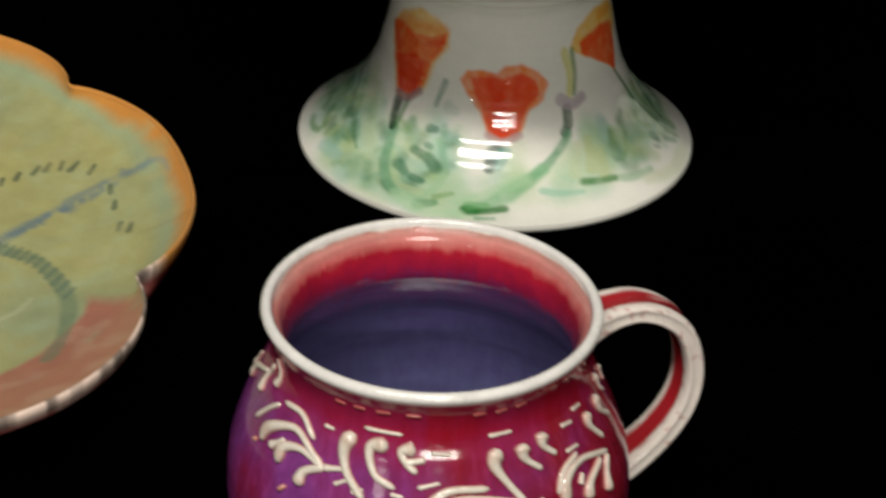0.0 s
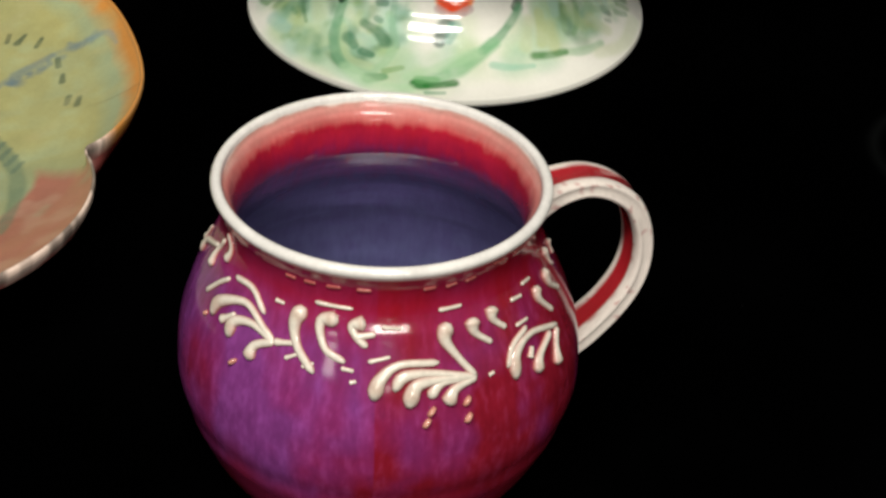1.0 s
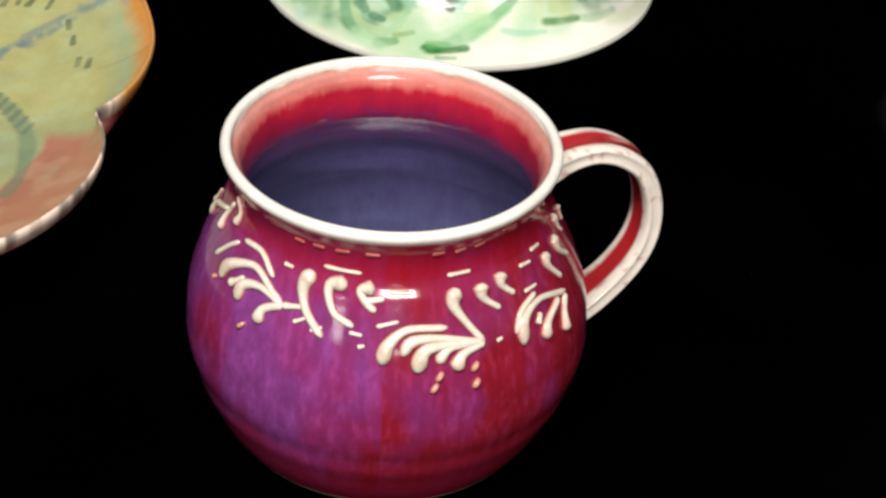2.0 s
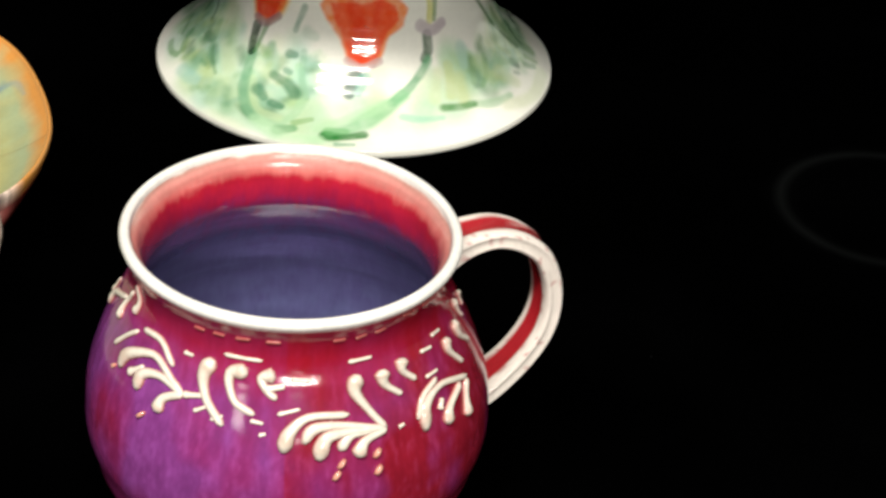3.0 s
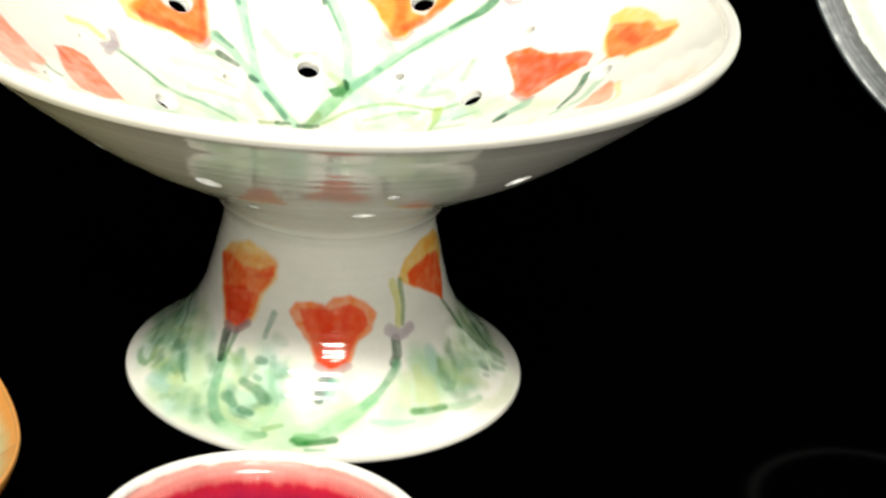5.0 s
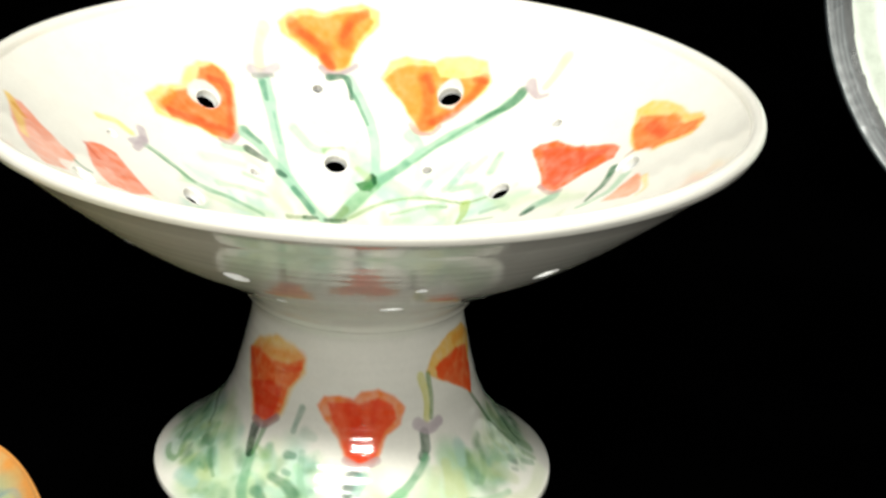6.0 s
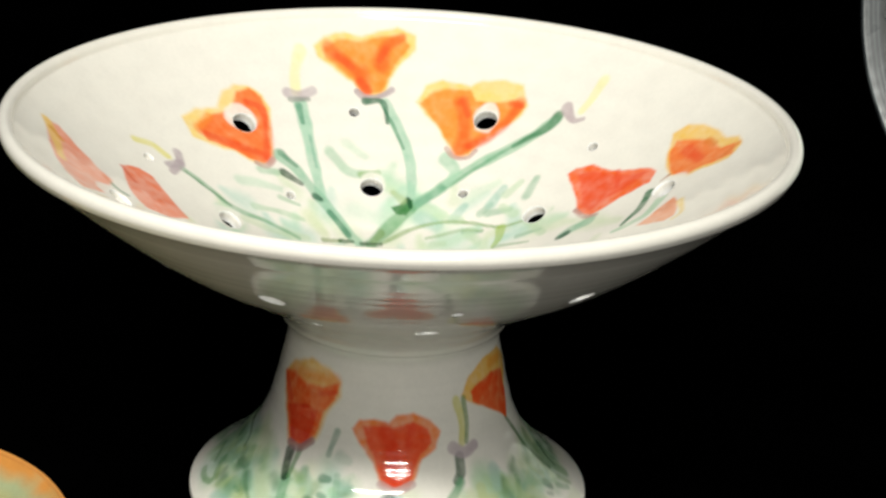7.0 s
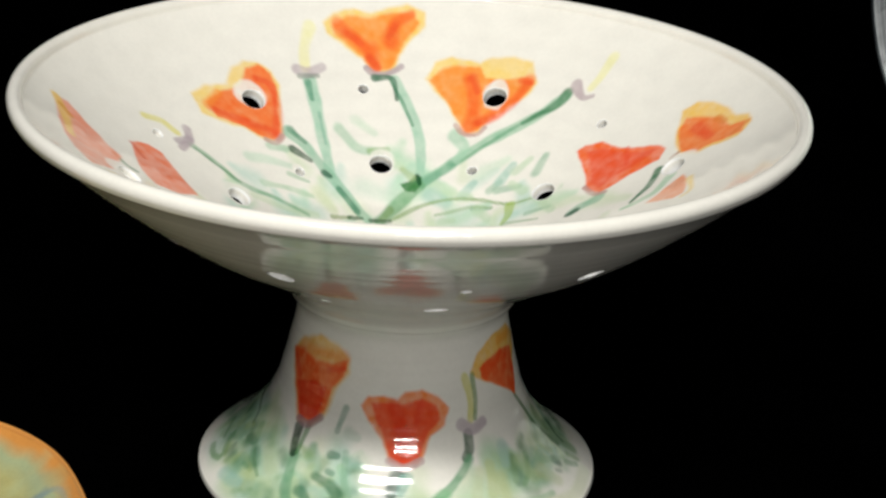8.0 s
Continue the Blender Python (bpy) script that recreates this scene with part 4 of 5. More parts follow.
def build_mug():
    mug = thing("mug", pose(-0.0005, -0.0148, 0), "round-bellied red and purple glazed mug with raised cream scrolls", "mug")
    wall = curve_through(np.column_stack([MUG_R, MUG_Z]), 190)
    base = curve_through([(0.0004, 0.003), (0.036, 0.003), (0.0375, 0.0), (0.0428, 0.0), (0.0447, 0.0016)], 24)
    lip = curve_through([(0.0461, 0.0905), (0.0470, 0.0918), (0.0471, 0.0930), (0.0463, 0.0940), (0.0452, 0.0942), (0.0443, 0.0936), (0.0439, 0.0922)], 22)
    inner = curve_through([(0.0439, 0.0922), (0.0420, 0.0897), (0.0407, 0.0862), (0.0398, 0.0816), (0.0400, 0.0777), (0.0415, 0.0738), (0.0440, 0.0680), (0.0484, 0.0602), (0.0517, 0.0486), (0.0528, 0.0388), (0.0514, 0.0291), (0.0474, 0.0199), (0.0405, 0.0126), (0.0301, 0.0083), (0.0162, 0.0060), (0.0008, 0.0053)], 200)
    profile = np.vstack([base, wall[1:], lip[1:], inner[1:]])
    cols = 600
    verts, ang = revolve(profile, cols)
    n1, n2, n3 = len(base) - 1, len(base) + len(wall) - 2, len(base) + len(wall) + len(lip) - 3
    A, Z = np.meshgrid(ang, profile[:, 1])
    c = np.zeros(A.shape + (3,))
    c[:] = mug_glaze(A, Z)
    white = np.array((0.73, 0.69, 0.65))
    # the outside thins to white on the lip
    wob = 0.0008 * ripple(np.degrees(A) * 0.2, Z * 0 + 1.0, 0.3)
    k = np.clip((Z - 0.0908 + wob * 0.6) / 0.0009, 0, 1)[..., None]
    pink = np.array((0.34, 0.07, 0.06))
    edge = np.clip(1 - np.abs(Z - 0.0895 + wob) / 0.002, 0, 1)[..., None] * 0.4
    out = c * (1 - edge) + pink * edge
    out = out * (1 - k) + white * k
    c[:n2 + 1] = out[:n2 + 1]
    c[n2:n3 + 1] = white
    # inside: white lip, pink, red, then blue violet with brush rings
    zi, ai = Z[n3:], A[n3:]
    drop = 0.0925 - zi + 0.0005 * ripple(np.degrees(ai) * 0.25, zi * 300, 1.1)
    stops = np.array((0.0, 0.0006, 0.0018, 0.0046, 0.0066, 0.0120, 0.018, 0.030, 0.09))
    shades = np.array(((0.74, 0.66, 0.60), (0.46, 0.22, 0.18), (0.58, 0.23, 0.20), (0.54, 0.12, 0.11), (0.40, 0.012, 0.03), (0.28, 0.010, 0.045), (0.13, 0.026, 0.12), (0.070, 0.050, 0.150), (0.115, 0.125, 0.25)))
    drop = drop * (1 + 0.11 * ripple(np.degrees(ai) * 0.5, zi * 900, 2.7) + 0.07 * ripple(np.degrees(ai) * 1.7, zi * 500, 4.7))
    ci = np.stack([np.interp(drop, stops, shades[:, q]) for q in range(3)], -1)
    rings = 1 + 0.13 * ripple(np.degrees(ai) * 0.06, profile[n3:, :1] * 2600, 0.9) * (zi < 0.05) + 0.10 * ripple(np.degrees(ai) * 0.10, profile[n3:, :1] * 5200, 5.9)
    ci *= rings[..., None]
    c[n3:] = ci
    verts[..., 0] += mug_lean(verts[..., 2])
    part("body", grid_mesh("mug_body", verts, len(profile), cols, COPPER_RED, False, c.reshape(-1, 3)), mug)

    # strap handle, swung a little to the back
    path = curve_through([(0.0425, 0.0775), (0.0500, 0.0808), (0.0580, 0.0822), (0.0640, 0.0815), (0.0704, 0.0785), (0.0763, 0.0730), (0.0800, 0.0640), (0.0808, 0.0540), (0.0785, 0.0450), (0.0730, 0.0368), (0.0655, 0.0300), (0.0570, 0.0248)], 90)
    tangent = np.gradient(path, axis=0)
    tangent /= np.linalg.norm(tangent, axis=1)[:, None]
    normal = np.column_stack([-tangent[:, 1], tangent[:, 0]])
    n = 36
    t = np.linspace(0, 2 * np.pi, n, endpoint=False)
    wide = np.sign(np.cos(t)) * np.abs(np.cos(t)) ** 0.55
    thick = np.sign(np.sin(t)) * np.abs(np.sin(t)) ** 0.55
    groove = np.where(thick > 0, 1 - 0.30 * np.exp(-(wide / 0.42) ** 2), 1 - 0.12 * np.exp(-(wide / 0.5) ** 2))
    flank = 1 - 0.16 * np.exp(-(thick / 0.4) ** 2)
    f = np.linspace(0, 1, len(path))
    half_w = 0.0070 + 0.0022 * np.exp(-(f / 0.10) ** 2) + 0.0012 * np.exp(-((1 - f) / 0.12) ** 2)
    half_t = 0.0031 + 0.0008 * np.exp(-(f / 0.12) ** 2)
    ro = path[:, :1] + normal[:, :1] * (half_t[:, None] * thick * groove)
    zo = path[:, 1:] + normal[:, 1:] * (half_t[:, None] * thick * groove)
    side = half_w[:, None] * wide * flank
    hv = np.stack([ro, side, zo], -1)
    turn = np.array(Matrix.Rotation(math.radians(HANDLE_TURN), 3, "Z"))
    hv = hv @ turn.T
    F, W = np.meshgrid(f, np.arange(n), indexing="ij")
    edge_line = np.abs(wide)[None] + 0.06 * ripple(F * 60, W * 0.4, 0.5)
    stripe = np.clip((0.56 - edge_line) / 0.10, 0, 1) * (np.abs(thick)[None] > 0.3)
    inner_line = (thick[None] < -0.3) * np.clip(1 - np.abs(np.abs(wide)[None] - 0.22) / 0.12, 0, 1)
    stripe = stripe * (1 - 0.8 * inner_line)
    specks = (ripple(F * 150, W * 0.8, 3.1) > 0.80) * 0.45
    stripe = np.clip(stripe + specks, 0, 1)[..., None]
    hc = np.array((0.72, 0.63, 0.57)) * (1 - stripe) + np.array((0.34, 0.014, 0.02)) * stripe
    part("handle", grid_mesh("mug_handle", hv, len(path), n, COPPER_RED, False, hc.reshape(-1, 3)), mug, "curved strap handle with a red groove between cream edges")

    # raised slip scrolls
    def on_wall(a, z):
        r = np.interp(z / 1000, MUG_Z, MUG_R)
        a = math.radians(a)
        return np.array((r * math.sin(a) + mug_lean(z / 1000), -r * math.cos(a), z / 1000))

    def slip(points, w0, w1, name="slip_scroll", colour=(0.73, 0.67, 0.57)):
        """A trail of raised slip, thick at its head and thin at its tail, that lies on the wall."""
        count = 5 + 5 * len(points) if len(points) > 1 else 6
        if len(points) == 1:
            points = [(points[0][0] - 0.5, points[0][1] + 0.4), (points[0][0] + 0.5, points[0][1] - 0.4)]
        line = np.array([on_wall(a, z) for a, z in curve_through(points, count)])
        tan = np.gradient(line, axis=0)
        tan /= np.linalg.norm(tan, axis=1)[:, None]
        ang = np.arctan2(line[:, 0], -line[:, 1])
        slope = np.interp(line[:, 2], MUG_Z, np.gradient(MUG_R, MUG_Z))
        nrm = np.column_stack([np.sin(ang), -np.cos(ang), -slope])
        nrm /= np.linalg.norm(nrm, axis=1)[:, None]
        bi = np.cross(tan, nrm)
        u = np.linspace(0, 1, count)
        w = 1.4 * (w0 * np.exp(-(u / 0.30) ** 2) + w1 * (1 - np.exp(-(u / 0.30) ** 2))) / 1000
        w *= np.sqrt(np.clip(np.minimum((u + 0.02) / 0.12, (1.02 - u) / 0.10), 0.03, 1))
        m = 10
        th = np.linspace(0, 2 * np.pi, m, endpoint=False)
        ring = line[:, None] + bi[:, None] * (w[:, None] * np.cos(th))[..., None] + nrm[:, None] * (0.80 * w[:, None] * np.sin(th) + 0.00010)[..., None]
        high = np.broadcast_to(np.clip(np.sin(th), 0, 1)[None, :, None], (count, m, 1))
        col = np.array((0.40, 0.10, 0.09)) * (1 - high) + np.array(colour) * high
        spot = np.exp(-((u - 0.13) / 0.07) ** 2)[:, None, None] * high ** 5 * (0.65 if w0 > 1.4 else 0.0)
        col = col * (1 - spot) + np.array((0.42, 0.24, 0.16)) * spot
        part(name, grid_mesh(name, ring, count, m, SLIP, False, col.reshape(-1, 3)), mug)

    # sprays of leaves
    hub = (-33.3, 66.7)
    slip([(-61.4, 62.9), (-59.7, 67.5), (-48.0, 71.9), (-37.9, 68.5), hub], 1.6, 0.8)
    slip([(-50.6, 61.7), (-50.2, 66.0), (-42.9, 68.2), hub], 1.6, 0.8)
    slip([(-40.7, 59.7), (-39.5, 63.7), hub], 1.6, 0.9)
    slip([(-69.8, 65.5), (-64.6, 70.5), (-59.8, 73.9)], 0.7, 0.6)
    slip([(-57.6, 75.5), (-47.5, 75.9), (-39.4, 72.0)], 0.7, 0.7)
    slip([hub, (-26.2, 68.2)], 0.9, 0.6)
    slip([(-56.3, 63.8), (-50.8, 67.7)], 1.1, 0.7)
    hub = (30.2, 60.5)
    slip([(-0.9, 57.7), (1.2, 62.8), (7.2, 66.3), (19.1, 66.0)], 1.8, 0.8)
    slip([(5.1, 60.0), (8.2, 63.4), (17.2, 63.5), hub], 1.4, 0.8)
    slip([(9.0, 55.6), (12.1, 61.1), (22.2, 61.6), hub], 1.9, 0.9)
    slip([(20.1, 55.1), (23.2, 58.8), hub], 1.8, 0.9)
    slip([(15.1, 57.6), (19.2, 60.8), (27.2, 60.9)], 1.3, 0.8)
    slip([(7.2, 62.5), (14.2, 64.6)], 1.0, 0.6)
    slip([(43.4, 55.6), (45.5, 61.7), (54.6, 63.9), (68.5, 59.9)], 1.7, 0.7)
    slip([(52.5, 53.4), (54.7, 57.2), (63.1, 60.5)], 1.7, 0.9)
    slip([(62.5, 50.8), (64.1, 55.9), (67.4, 59.6)], 1.6, 0.9)
    slip([(41.4, 59.3), (45.4, 64.0), (53.3, 66.2)], 0.8, 0.7)
    slip([(50.6, 58.4), (52.7, 60.9)], 1.0, 0.7)
    slip([(-92.0, 65.8), (-90.0, 70.7), (-76.4, 76.1)], 1.3, 0.7)
    slip([(-75.0, 70.4), (-75.5, 74.9), (-72.6, 79.7)], 1.3, 0.7)
    slip([(-67.2, 75.9), (-65.4, 79.7), (-69.6, 83.3)], 1.2, 0.6)
    slip([(-98.0, 66.8), (-97.0, 71.6)], 1.1, 0.6)
    # single scrolls between them
    slip([(-25.8, 77.3), (-27.7, 73.2), (-25.3, 67.8), (-18.7, 62.3)], 1.9, 0.9)
    slip([(-13.2, 76.3), (-19.0, 75.1), (-16.4, 69.0), (-9.6, 66.3)], 1.8, 0.8)
    slip([(-4.0, 76.3), (-8.4, 75.3), (-6.5, 72.6), (-3.1, 70.5)], 1.7, 0.8)
    slip([(-7.4, 72.6), (-0.6, 73.8)], 1.1, 0.7)
    slip([(23.7, 75.0), (21.8, 71.5), (25.1, 66.6), hub], 1.9, 0.8)
    slip([(32.5, 74.6), (32.6, 71.1), (38.0, 67.1)], 1.9, 0.7)
    slip([(41.2, 75.4), (40.4, 72.5), (44.8, 68.9)], 1.8, 0.7)
    slip([(65.0, 72.6), (63.8, 69.7), (69.2, 63.5)], 1.6, 0.7)
    slip([(73.7, 73.4), (74.2, 69.3), (80.0, 64.8)], 1.6, 0.7)
    slip([(81.5, 76.0), (82.3, 72.0), (85.0, 69.7)], 1.4, 0.6)
    slip([(92.0, 73.6), (91.0, 69.7)], 1.3, 0.6)
    # dashes: cream slip, partly standing in for lamp highlights on the shoulder
    for a0, z0, a1, z1 in ((-22.1, 79.6, -8.5, 79.6), (1.3, 75.4, 8.1, 75.0), (20.9, 78.6, 29.8, 78.5), (-10.7, 64.8, -6.7, 64.4), (-7.8, 61.5, -5.8, 62.0), (-37.1, 76.4, -33.3, 76.4),
                           (50.0, 74.3, 55.9, 73.7), (49.0, 67.9, 55.1, 67.7), (34.3, 59.6, 36.3, 59.9), (-2.7, 66.9, 4.2, 68.3), (-28.6, 63.8, -24.5, 65.9), (-22.7, 63.1, -19.1, 64.7), (57.8, 75.9, 63.6, 75.5)):
        slip([(a0, z0), (a1, z1)], 0.55, 0.42, "slip_glint")
    # faint reddish dashes modelled in place of reflections on the neck
    for a0, z0, a1, z1 in ((15.2, 85.9, 19.7, 86.1), (23.4, 85.4, 27.6, 86.1), (30.8, 85.7, 35.1, 86.3), (41.6, 88.6, 47.1, 88.2), (52.2, 88.2, 59.6, 87.8), (-18.2, 85.4, -12.9, 85.8), (-26.5, 85.2, -22.1, 85.3), (-7.6, 85.8, -2.4, 85.9), (-34.0, 85.0, -29.8, 84.9)):
        slip([(a0, z0), (a1, z1)], 0.42, 0.36, "slip_glint", (0.30, 0.065, 0.06))
    for a, z in ((13.9, 51.0), (25.9, 50.4), (26.1, 54.9), (-45.8, 56.7), (15.5, 53.9)):
        slip([(a, z)], 1.2, 1.2, "slip_dot", (0.62, 0.30, 0.22))
    slip([(-64.5, 61.6)], 0.8, 0.8, "slip_dot", (0.62, 0.30, 0.22))


build_mug()


# The lobed dish
DISH = (-0.1885, 0.1275, 0.0)


def dish_radius(deg):
    """The outline: two shallow lobes across and two deep ones along, with a nick between each two."""
    a = np.abs((deg - 17.7 + 180) % 360 - 180)
    a = np.where(a > 90, 180 - a, a)
    near = 0.1015 + 0.0050 * np.sqrt(np.clip(1 - (a / 45) ** 6, 0, 1)) - 0.0028 * np.exp(-(a / 18) ** 2)
    back = np.where((deg - 17.7) % 360 < 180, 0.95, 1.0)
    far = 0.1015 + 0.0455 * back * np.sin(np.radians(np.clip((a - 45) * 2, 0, 90))) ** 0.72
    return np.where(a < 45, near, far)


def build_dish():
    dish = thing("lobed_dish", pose(*DISH), "lobed dish with moss-green crackled inside and orange rim", "dish")
    cols = 720
    deg = np.linspace(0, 360, cols, endpoint=False)
    R = np.array([np.roll(dish_radius(deg), k) for k in range(-3, 4)]).mean(0)
    inside = curve_through([(0.004, 0.0235), (0.5, 0.024), (0.72, 0.0265), (0.85, 0.031), (0.94, 0.036), (0.988, 0.0395)], 190)
    lip = curve_through([(0.988, 0.0395), (0.993, 0.0407), (0.999, 0.0408), (1.003, 0.0398), (1.001, 0.0380)], 12)
    outside = curve_through([(1.001, 0.0380), (0.999, 0.0362), (0.968, 0.0315), (0.885, 0.0238), (0.76, 0.0165), (0.66, 0.012), (0.64, 0.0), (0.58, 0.0), (0.56, 0.014), (0.004, 0.018)], 60)
    prof = np.vstack([inside, lip[1:], outside[1:]])
    soft = np.array([np.roll(R, k) for k in range(-70, 71)]).mean(0)
    keep = np.clip((prof[:, :1] - 0.80) / 0.19, 0, 1) ** 2
    rad = prof[:, :1] * (R[None] * keep + soft[None] * (1 - keep))
    x, y = rad * np.cos(np.radians(deg)), rad * np.sin(np.radians(deg))
    lift = 0.0012 * ripple(deg * 0.07, deg * 0.0, 0.8)[None] * (prof[:, :1] > 0.8) * np.clip((prof[:, :1] - 0.8) * 5, 0, 1)
    verts = np.stack([x, y, np.broadcast_to(prof[:, 1:], x.shape) + lift], -1)
    n_in = len(inside)
    mm = np.column_stack([x.ravel(), y.ravel()]) * 1000
    canvas = Canvas(mm, (0.40, 0.385, 0.165))
    tone = ripple(mm[:, 0] * 0.05, mm[:, 1] * 0.05, 0.6)[:, None]
    fleck = ripple(mm[:, 0] * 0.35, mm[:, 1] * 0.35, 7.6)[:, None]
    canvas.c = canvas.c * (1 + 0.12 * tone + 0.06 * fleck) + np.array((0.03, -0.005, -0.03)) * tone + np.array((-0.02, 0.01, 0.03)) * np.clip(fleck, 0, 1)
    # towards the rim the glaze turns to grey green, orange or rose
    from_rim = ((1 - prof[:, :1]) * R[None] * 1000).ravel()
    A = np.broadcast_to(((deg - 17.7 + 180) % 360 - 180)[None], x.shape).ravel()
    front = np.clip((-A - 36) / 5, 0, 1) * np.clip((150 + A) / 20, 0, 1)
    wob = canvas.wob * 0.6 + 0.8 * ripple(A * 0.15, A * 0.0, 0.2)
    w = np.clip((17 + wob - from_rim) / 6, 0, 1) * (1 - front)
    canvas.lay(np.arange(len(mm)), 0.75 * w, (0.33, 0.39, 0.23))
    w = np.clip((1.2 + wob * 0.5 - from_rim) / 1.2, 0, 1) * (1 - front)
    rim_edge = w
    w = np.clip((9.0 + wob * 1.6 - from_rim) / 6.5, 0, 1) * (1 - front)
    canvas.lay(np.arange(len(mm)), 0.95 * w, (0.60, 0.24, 0.045))
    w = np.clip((33 + wob * 1.5 - from_rim) / 2.5, 0, 1) * np.clip((-A - 43) / 5, 0, 1) * np.clip((150 + A) / 20, 0, 1)
    canvas.lay(np.arange(len(mm)), 0.92 * w, (0.42, 0.145, 0.10))
    cloudy = np.clip(canvas.wob * 1.3, 0, 1) * w
    canvas.lay(np.arange(len(mm)), 0.45 * cloudy, (0.50, 0.30, 0.20))
    w = np.clip((2 + wob * 0.5 - from_rim) / 2.0, 0, 1) * front
    canvas.lay(np.arange(len(mm)), 0.9 * w, (0.55, 0.38, 0.32))

    def line(*points):
        return [(px + 190, (py - 140) * 1.05) for px, py in points]

    rng0 = random.Random(8)
    blue, ink = (0.13, 0.19, 0.22), (0.07, 0.10, 0.06)
    canvas.lay(np.arange(len(mm)), 0.8 * rim_edge, (0.34, 0.10, 0.025))
    canvas.stroke(line((-172, 118), (-151, 142), (-142, 155), (-127, 174), (-114, 180), (-103, 182)), 2.0, 1.0, blue, 0.34, 1.5, 24)
    for _ in range(30):
        f = rng0.uniform(0, 1)
        p = (-152 + 46 * f + rng0.uniform(-1.5, 1.5), 141 + 42 * f + 4 * math.sin(f * 3.1) + rng0.uniform(-1.5, 1.5))
        canvas.stroke(line(p, (p[0] + rng0.uniform(-2, 2), p[1] + rng0.uniform(-1, 3))), rng0.uniform(0.8, 2.6), 0.8, blue, 0.55, 1.5, 4)
    canvas.stroke(line((-156, 136), (-146, 150), (-139, 159)), 3.4, 1.6, blue, 0.5, 1.6)
    canvas.stroke(line((-133, 167), (-122, 177)), 2.2, 1.4, blue, 0.55, 1.2)
    canvas.stroke(line((-108, 181), (-102, 181), (-98, 173)), 1.4, 0.7, (0.2, 0.28, 0.28), 0.5, 1.0)
    canvas.stroke(line((-172, 140), (-150, 134), (-136, 126), (-123, 104), (-120, 81), (-122, 63)), 3.0, 2.4, (0.14, 0.20, 0.12), 0.75, 0.8, 26)
    canvas.stroke(line((-165, 76), (-141, 93), (-135, 104)), 1.2, 0.8, (0.46, 0.47, 0.30), 0.6, 1.0)
    rng = random.Random(3)
    for p in ((-149, 188), (-145, 190), (-140, 190.5), (-135, 189.5), (-128, 186), (-119, 172), (-116, 162), (-112, 147), (-108, 145), (-155, 184), (-160, 180)):
        d = rng.uniform(-0.8, 0.8)
        canvas.stroke(line((p[0] - 0.3 + d, p[1] - 2.4), (p[0] + 0.3 - d, p[1] + 2.4)), rng.uniform(0.9, 1.6), 1.0, ink, 0.85, 0.7, 4)
    for k in range(12):
        f = k / 11
        p = np.array((-154 + 31 * f, 136 - 30 * f + 7 * math.sin(f * 3)))
        canvas.stroke(line((p[0] - 1, p[1] - 3), (p[0] + 1.4, p[1] + 3)), 1.0, 0.8, (0.10, 0.15, 0.11), 0.6, 0.8, 4)
    for _ in range(40):
        p = (rng.uniform(-180, -95), rng.uniform(70, 240))
        canvas.stroke(line(p, (p[0] + rng.uniform(-7, 7), p[1] + rng.uniform(-7, 7))), rng.uniform(2, 5), 1.5, rng.choice(((0.46, 0.44, 0.22), (0.34, 0.38, 0.22), (0.44, 0.36, 0.14))), 0.35, 1.6, 4)
    c = canvas.c.reshape(len(prof), cols, 3)
    outer = np.broadcast_to(np.array((0.16, 0.018, 0.014)), c[n_in + 11:].shape).copy()
    rim_front = front.reshape(len(prof), cols)[:1, :, None]
    crust = np.clip(ripple(deg * 1.3, deg * 0, 3.4) * 1.6, -0.6, 0.5)[None, :, None]
    c[n_in:n_in + 11] = np.array((0.62, 0.26, 0.06)) * (1 - rim_front) + np.array((0.55, 0.42, 0.35)) * (1 + crust) * rim_front
    rosy = np.clip((prof[n_in + 11:, 1] - 0.0265) / 0.005, 0, 1)[:, None, None] * rim_front
    patch = np.clip(ripple(deg * 0.32, deg * 0, 5.4) * 2.2, -1, 1)[None, :, None]
    glaze = np.array((0.34, 0.085, 0.075)) + np.clip(patch - 0.5, 0, 1) * np.array((0.14, 0.30, 0.24)) + np.clip(patch, -1, 0) * np.array((0.30, 0.06, 0.05))
    c[n_in + 11:] = outer * (1 - rosy) + glaze * rosy
    band("basin", verts, c, 0, n_in + 1, MOSS, dish, "moss-green crackled basin with grey brush marks")
    band("rim", verts, c, n_in, n_in + 12, MOSS, dish, "thin orange and cream rim")
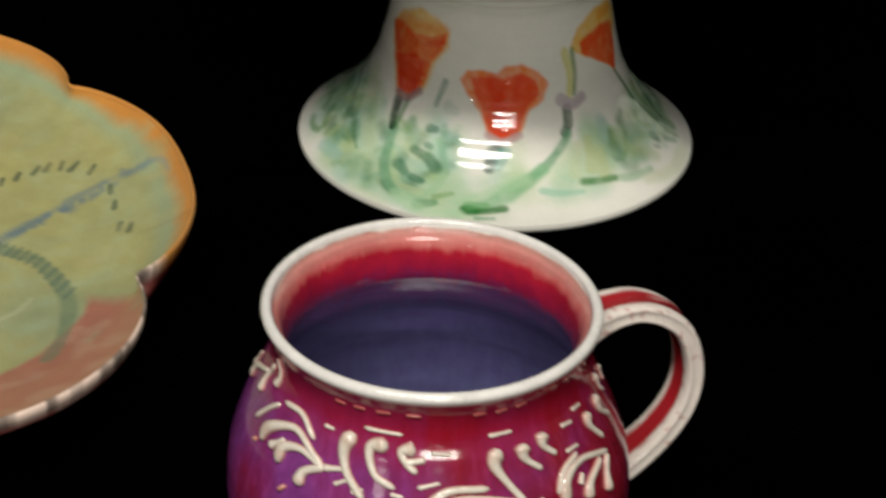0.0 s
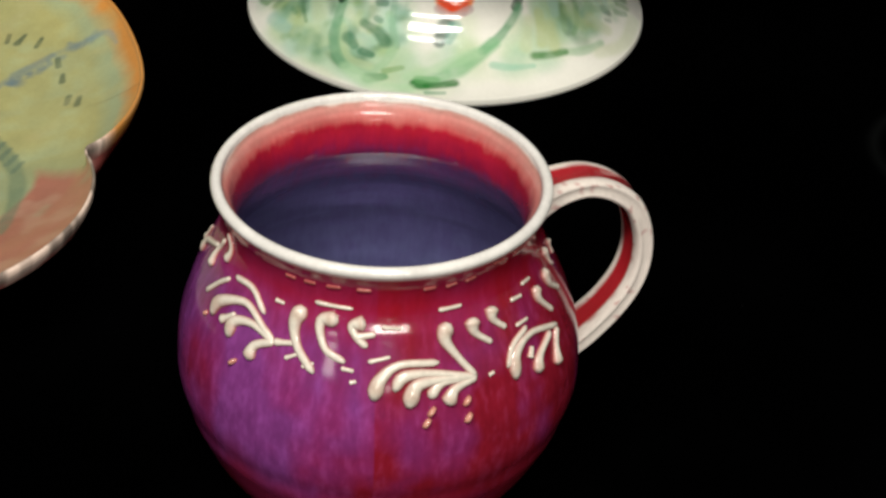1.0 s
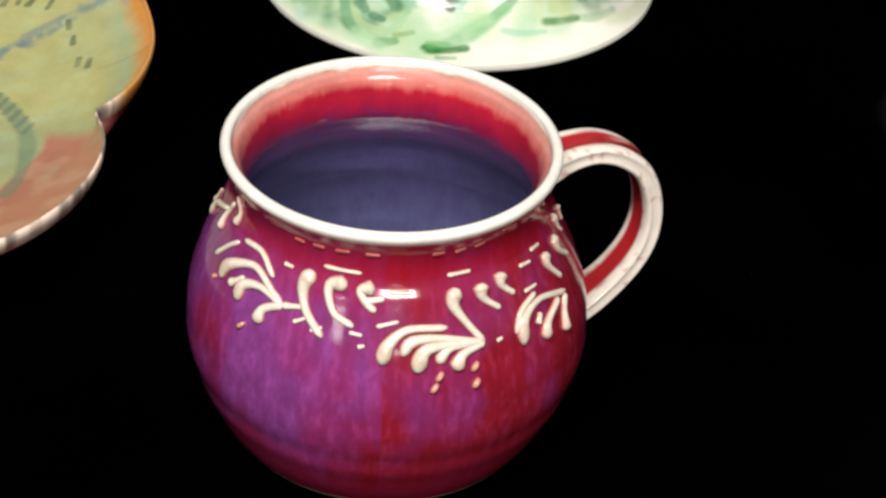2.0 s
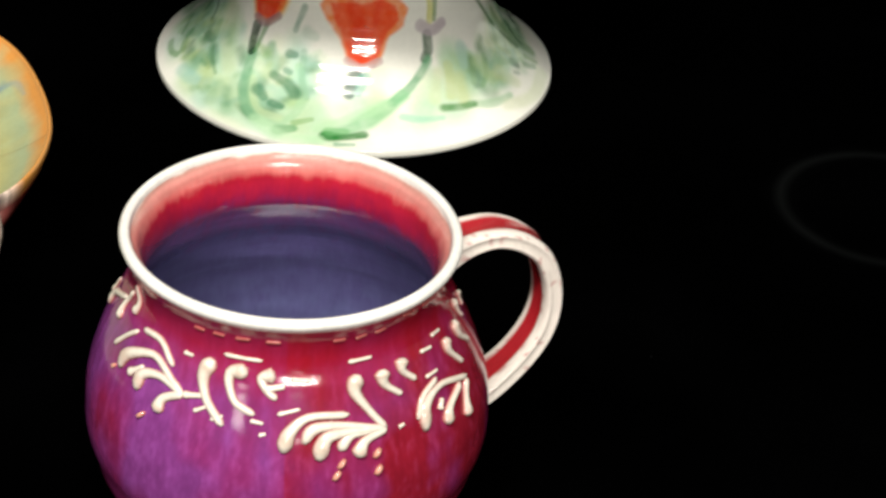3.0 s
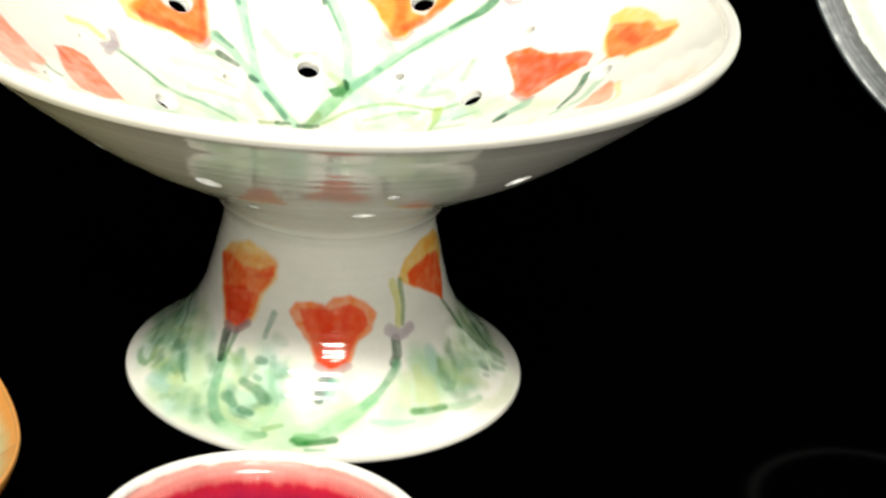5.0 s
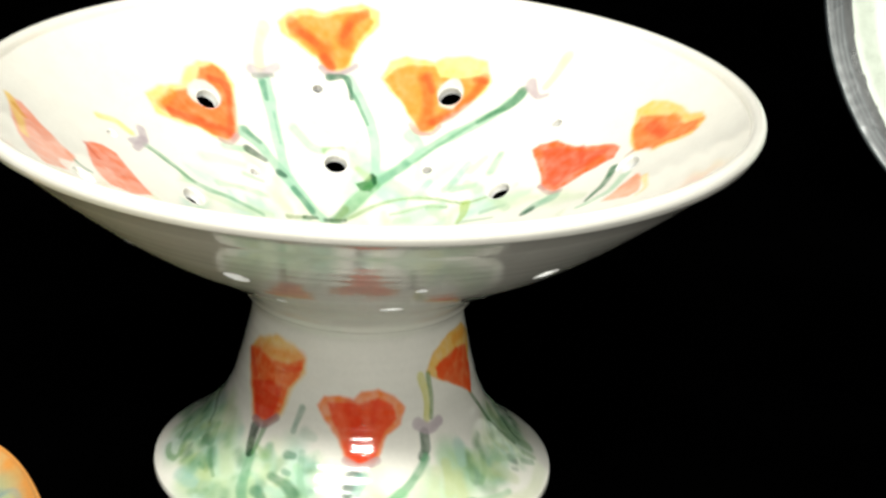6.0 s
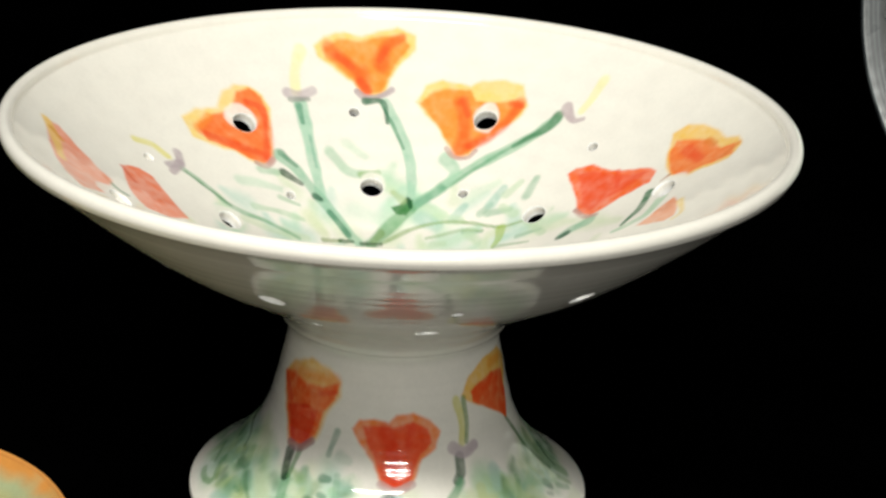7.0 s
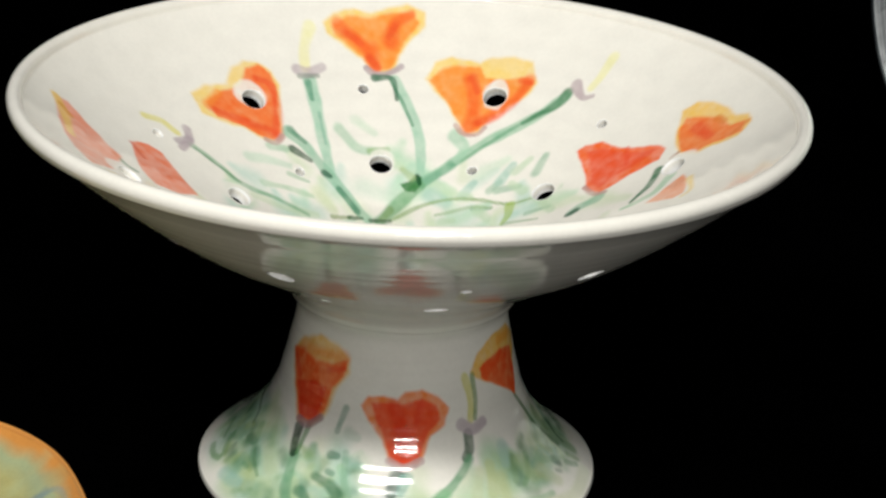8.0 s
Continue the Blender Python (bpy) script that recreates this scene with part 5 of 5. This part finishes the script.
    band("outer_wall", verts, c, n_in + 11, len(prof), MOSS, dish, "dark red outer wall with a foot ring")


build_dish()


# The upright plate
def build_plate():
    plate = thing("display_plate", PLATE_POSE, "pale plate with black and grey ringed rim, standing upright", "plate")
    R = PLATE_R
    face = curve_through([(0.0004, 0.004), (0.55 * R, 0.0042), (0.80 * R, 0.006), (0.90 * R, 0.0125), (R - 0.004, 0.0175), (R - 0.001, 0.0185)], 260)
    back = curve_through([(R - 0.001, 0.0185), (R + 0.0006, 0.0175), (R - 0.001, 0.0155), (0.88 * R, 0.0075), (0.66 * R, 0.001), (0.62 * R, 0.0), (0.0004, 0.0005)], 60)
    prof = np.vstack([face, back[1:]])
    cols = 400
    verts, ang = revolve(prof, cols)
    d = (R - prof[:, 0]) * 1000
    pale, black, line_c = np.array((0.62, 0.67, 0.57)), np.array((0.006, 0.008, 0.007)), np.array((0.10, 0.115, 0.115))
    shift = 0.5 * ripple(np.degrees(ang) * 0.45, ang * 0, 0.4)
    D = d[:, None] + shift[None]
    lines = np.clip(np.cos((D - 1.2) * 2 * np.pi / 2.3) * 1.6 - 0.3 + 0.5 * ripple(np.degrees(ang)[None] * 0.3, D * 1.4, 2.4), 0, 1)
    ringed = np.array((0.022, 0.027, 0.030)) * (1 - lines[..., None]) + line_c * lines[..., None]
    c = np.where((D < 9.6)[..., None], ringed, np.where((D < 13.2)[..., None], black, pale))
    c[len(face):] = (0.05, 0.055, 0.06)
    r0 = int(np.argmax(prof[:, 0] > R - 0.0132))
    r1 = len(face) + int(np.argmax(back[1:, 0] < R - 0.0132))
    band("well", verts, c, 0, r0 + 1, STRIPED, plate, "pale green-white well")
    band("rim", verts, c, r0, r1 + 1, STRIPED, plate, "dark rim with fine grey rings")
    band("underside", verts, c, r1, len(prof), STRIPED, plate, "dark grey underside")


PLATE_R = 0.158
PLATE_POSE = Matrix.Translation((0.390, 0.480, 0.0)) @ pose(0, 0, 0, 0, 0, -30) @ pose(0, 0, 0, 70, 0, 0) @ pose(0, PLATE_R + 0.0007, -0.0175)
build_plate()
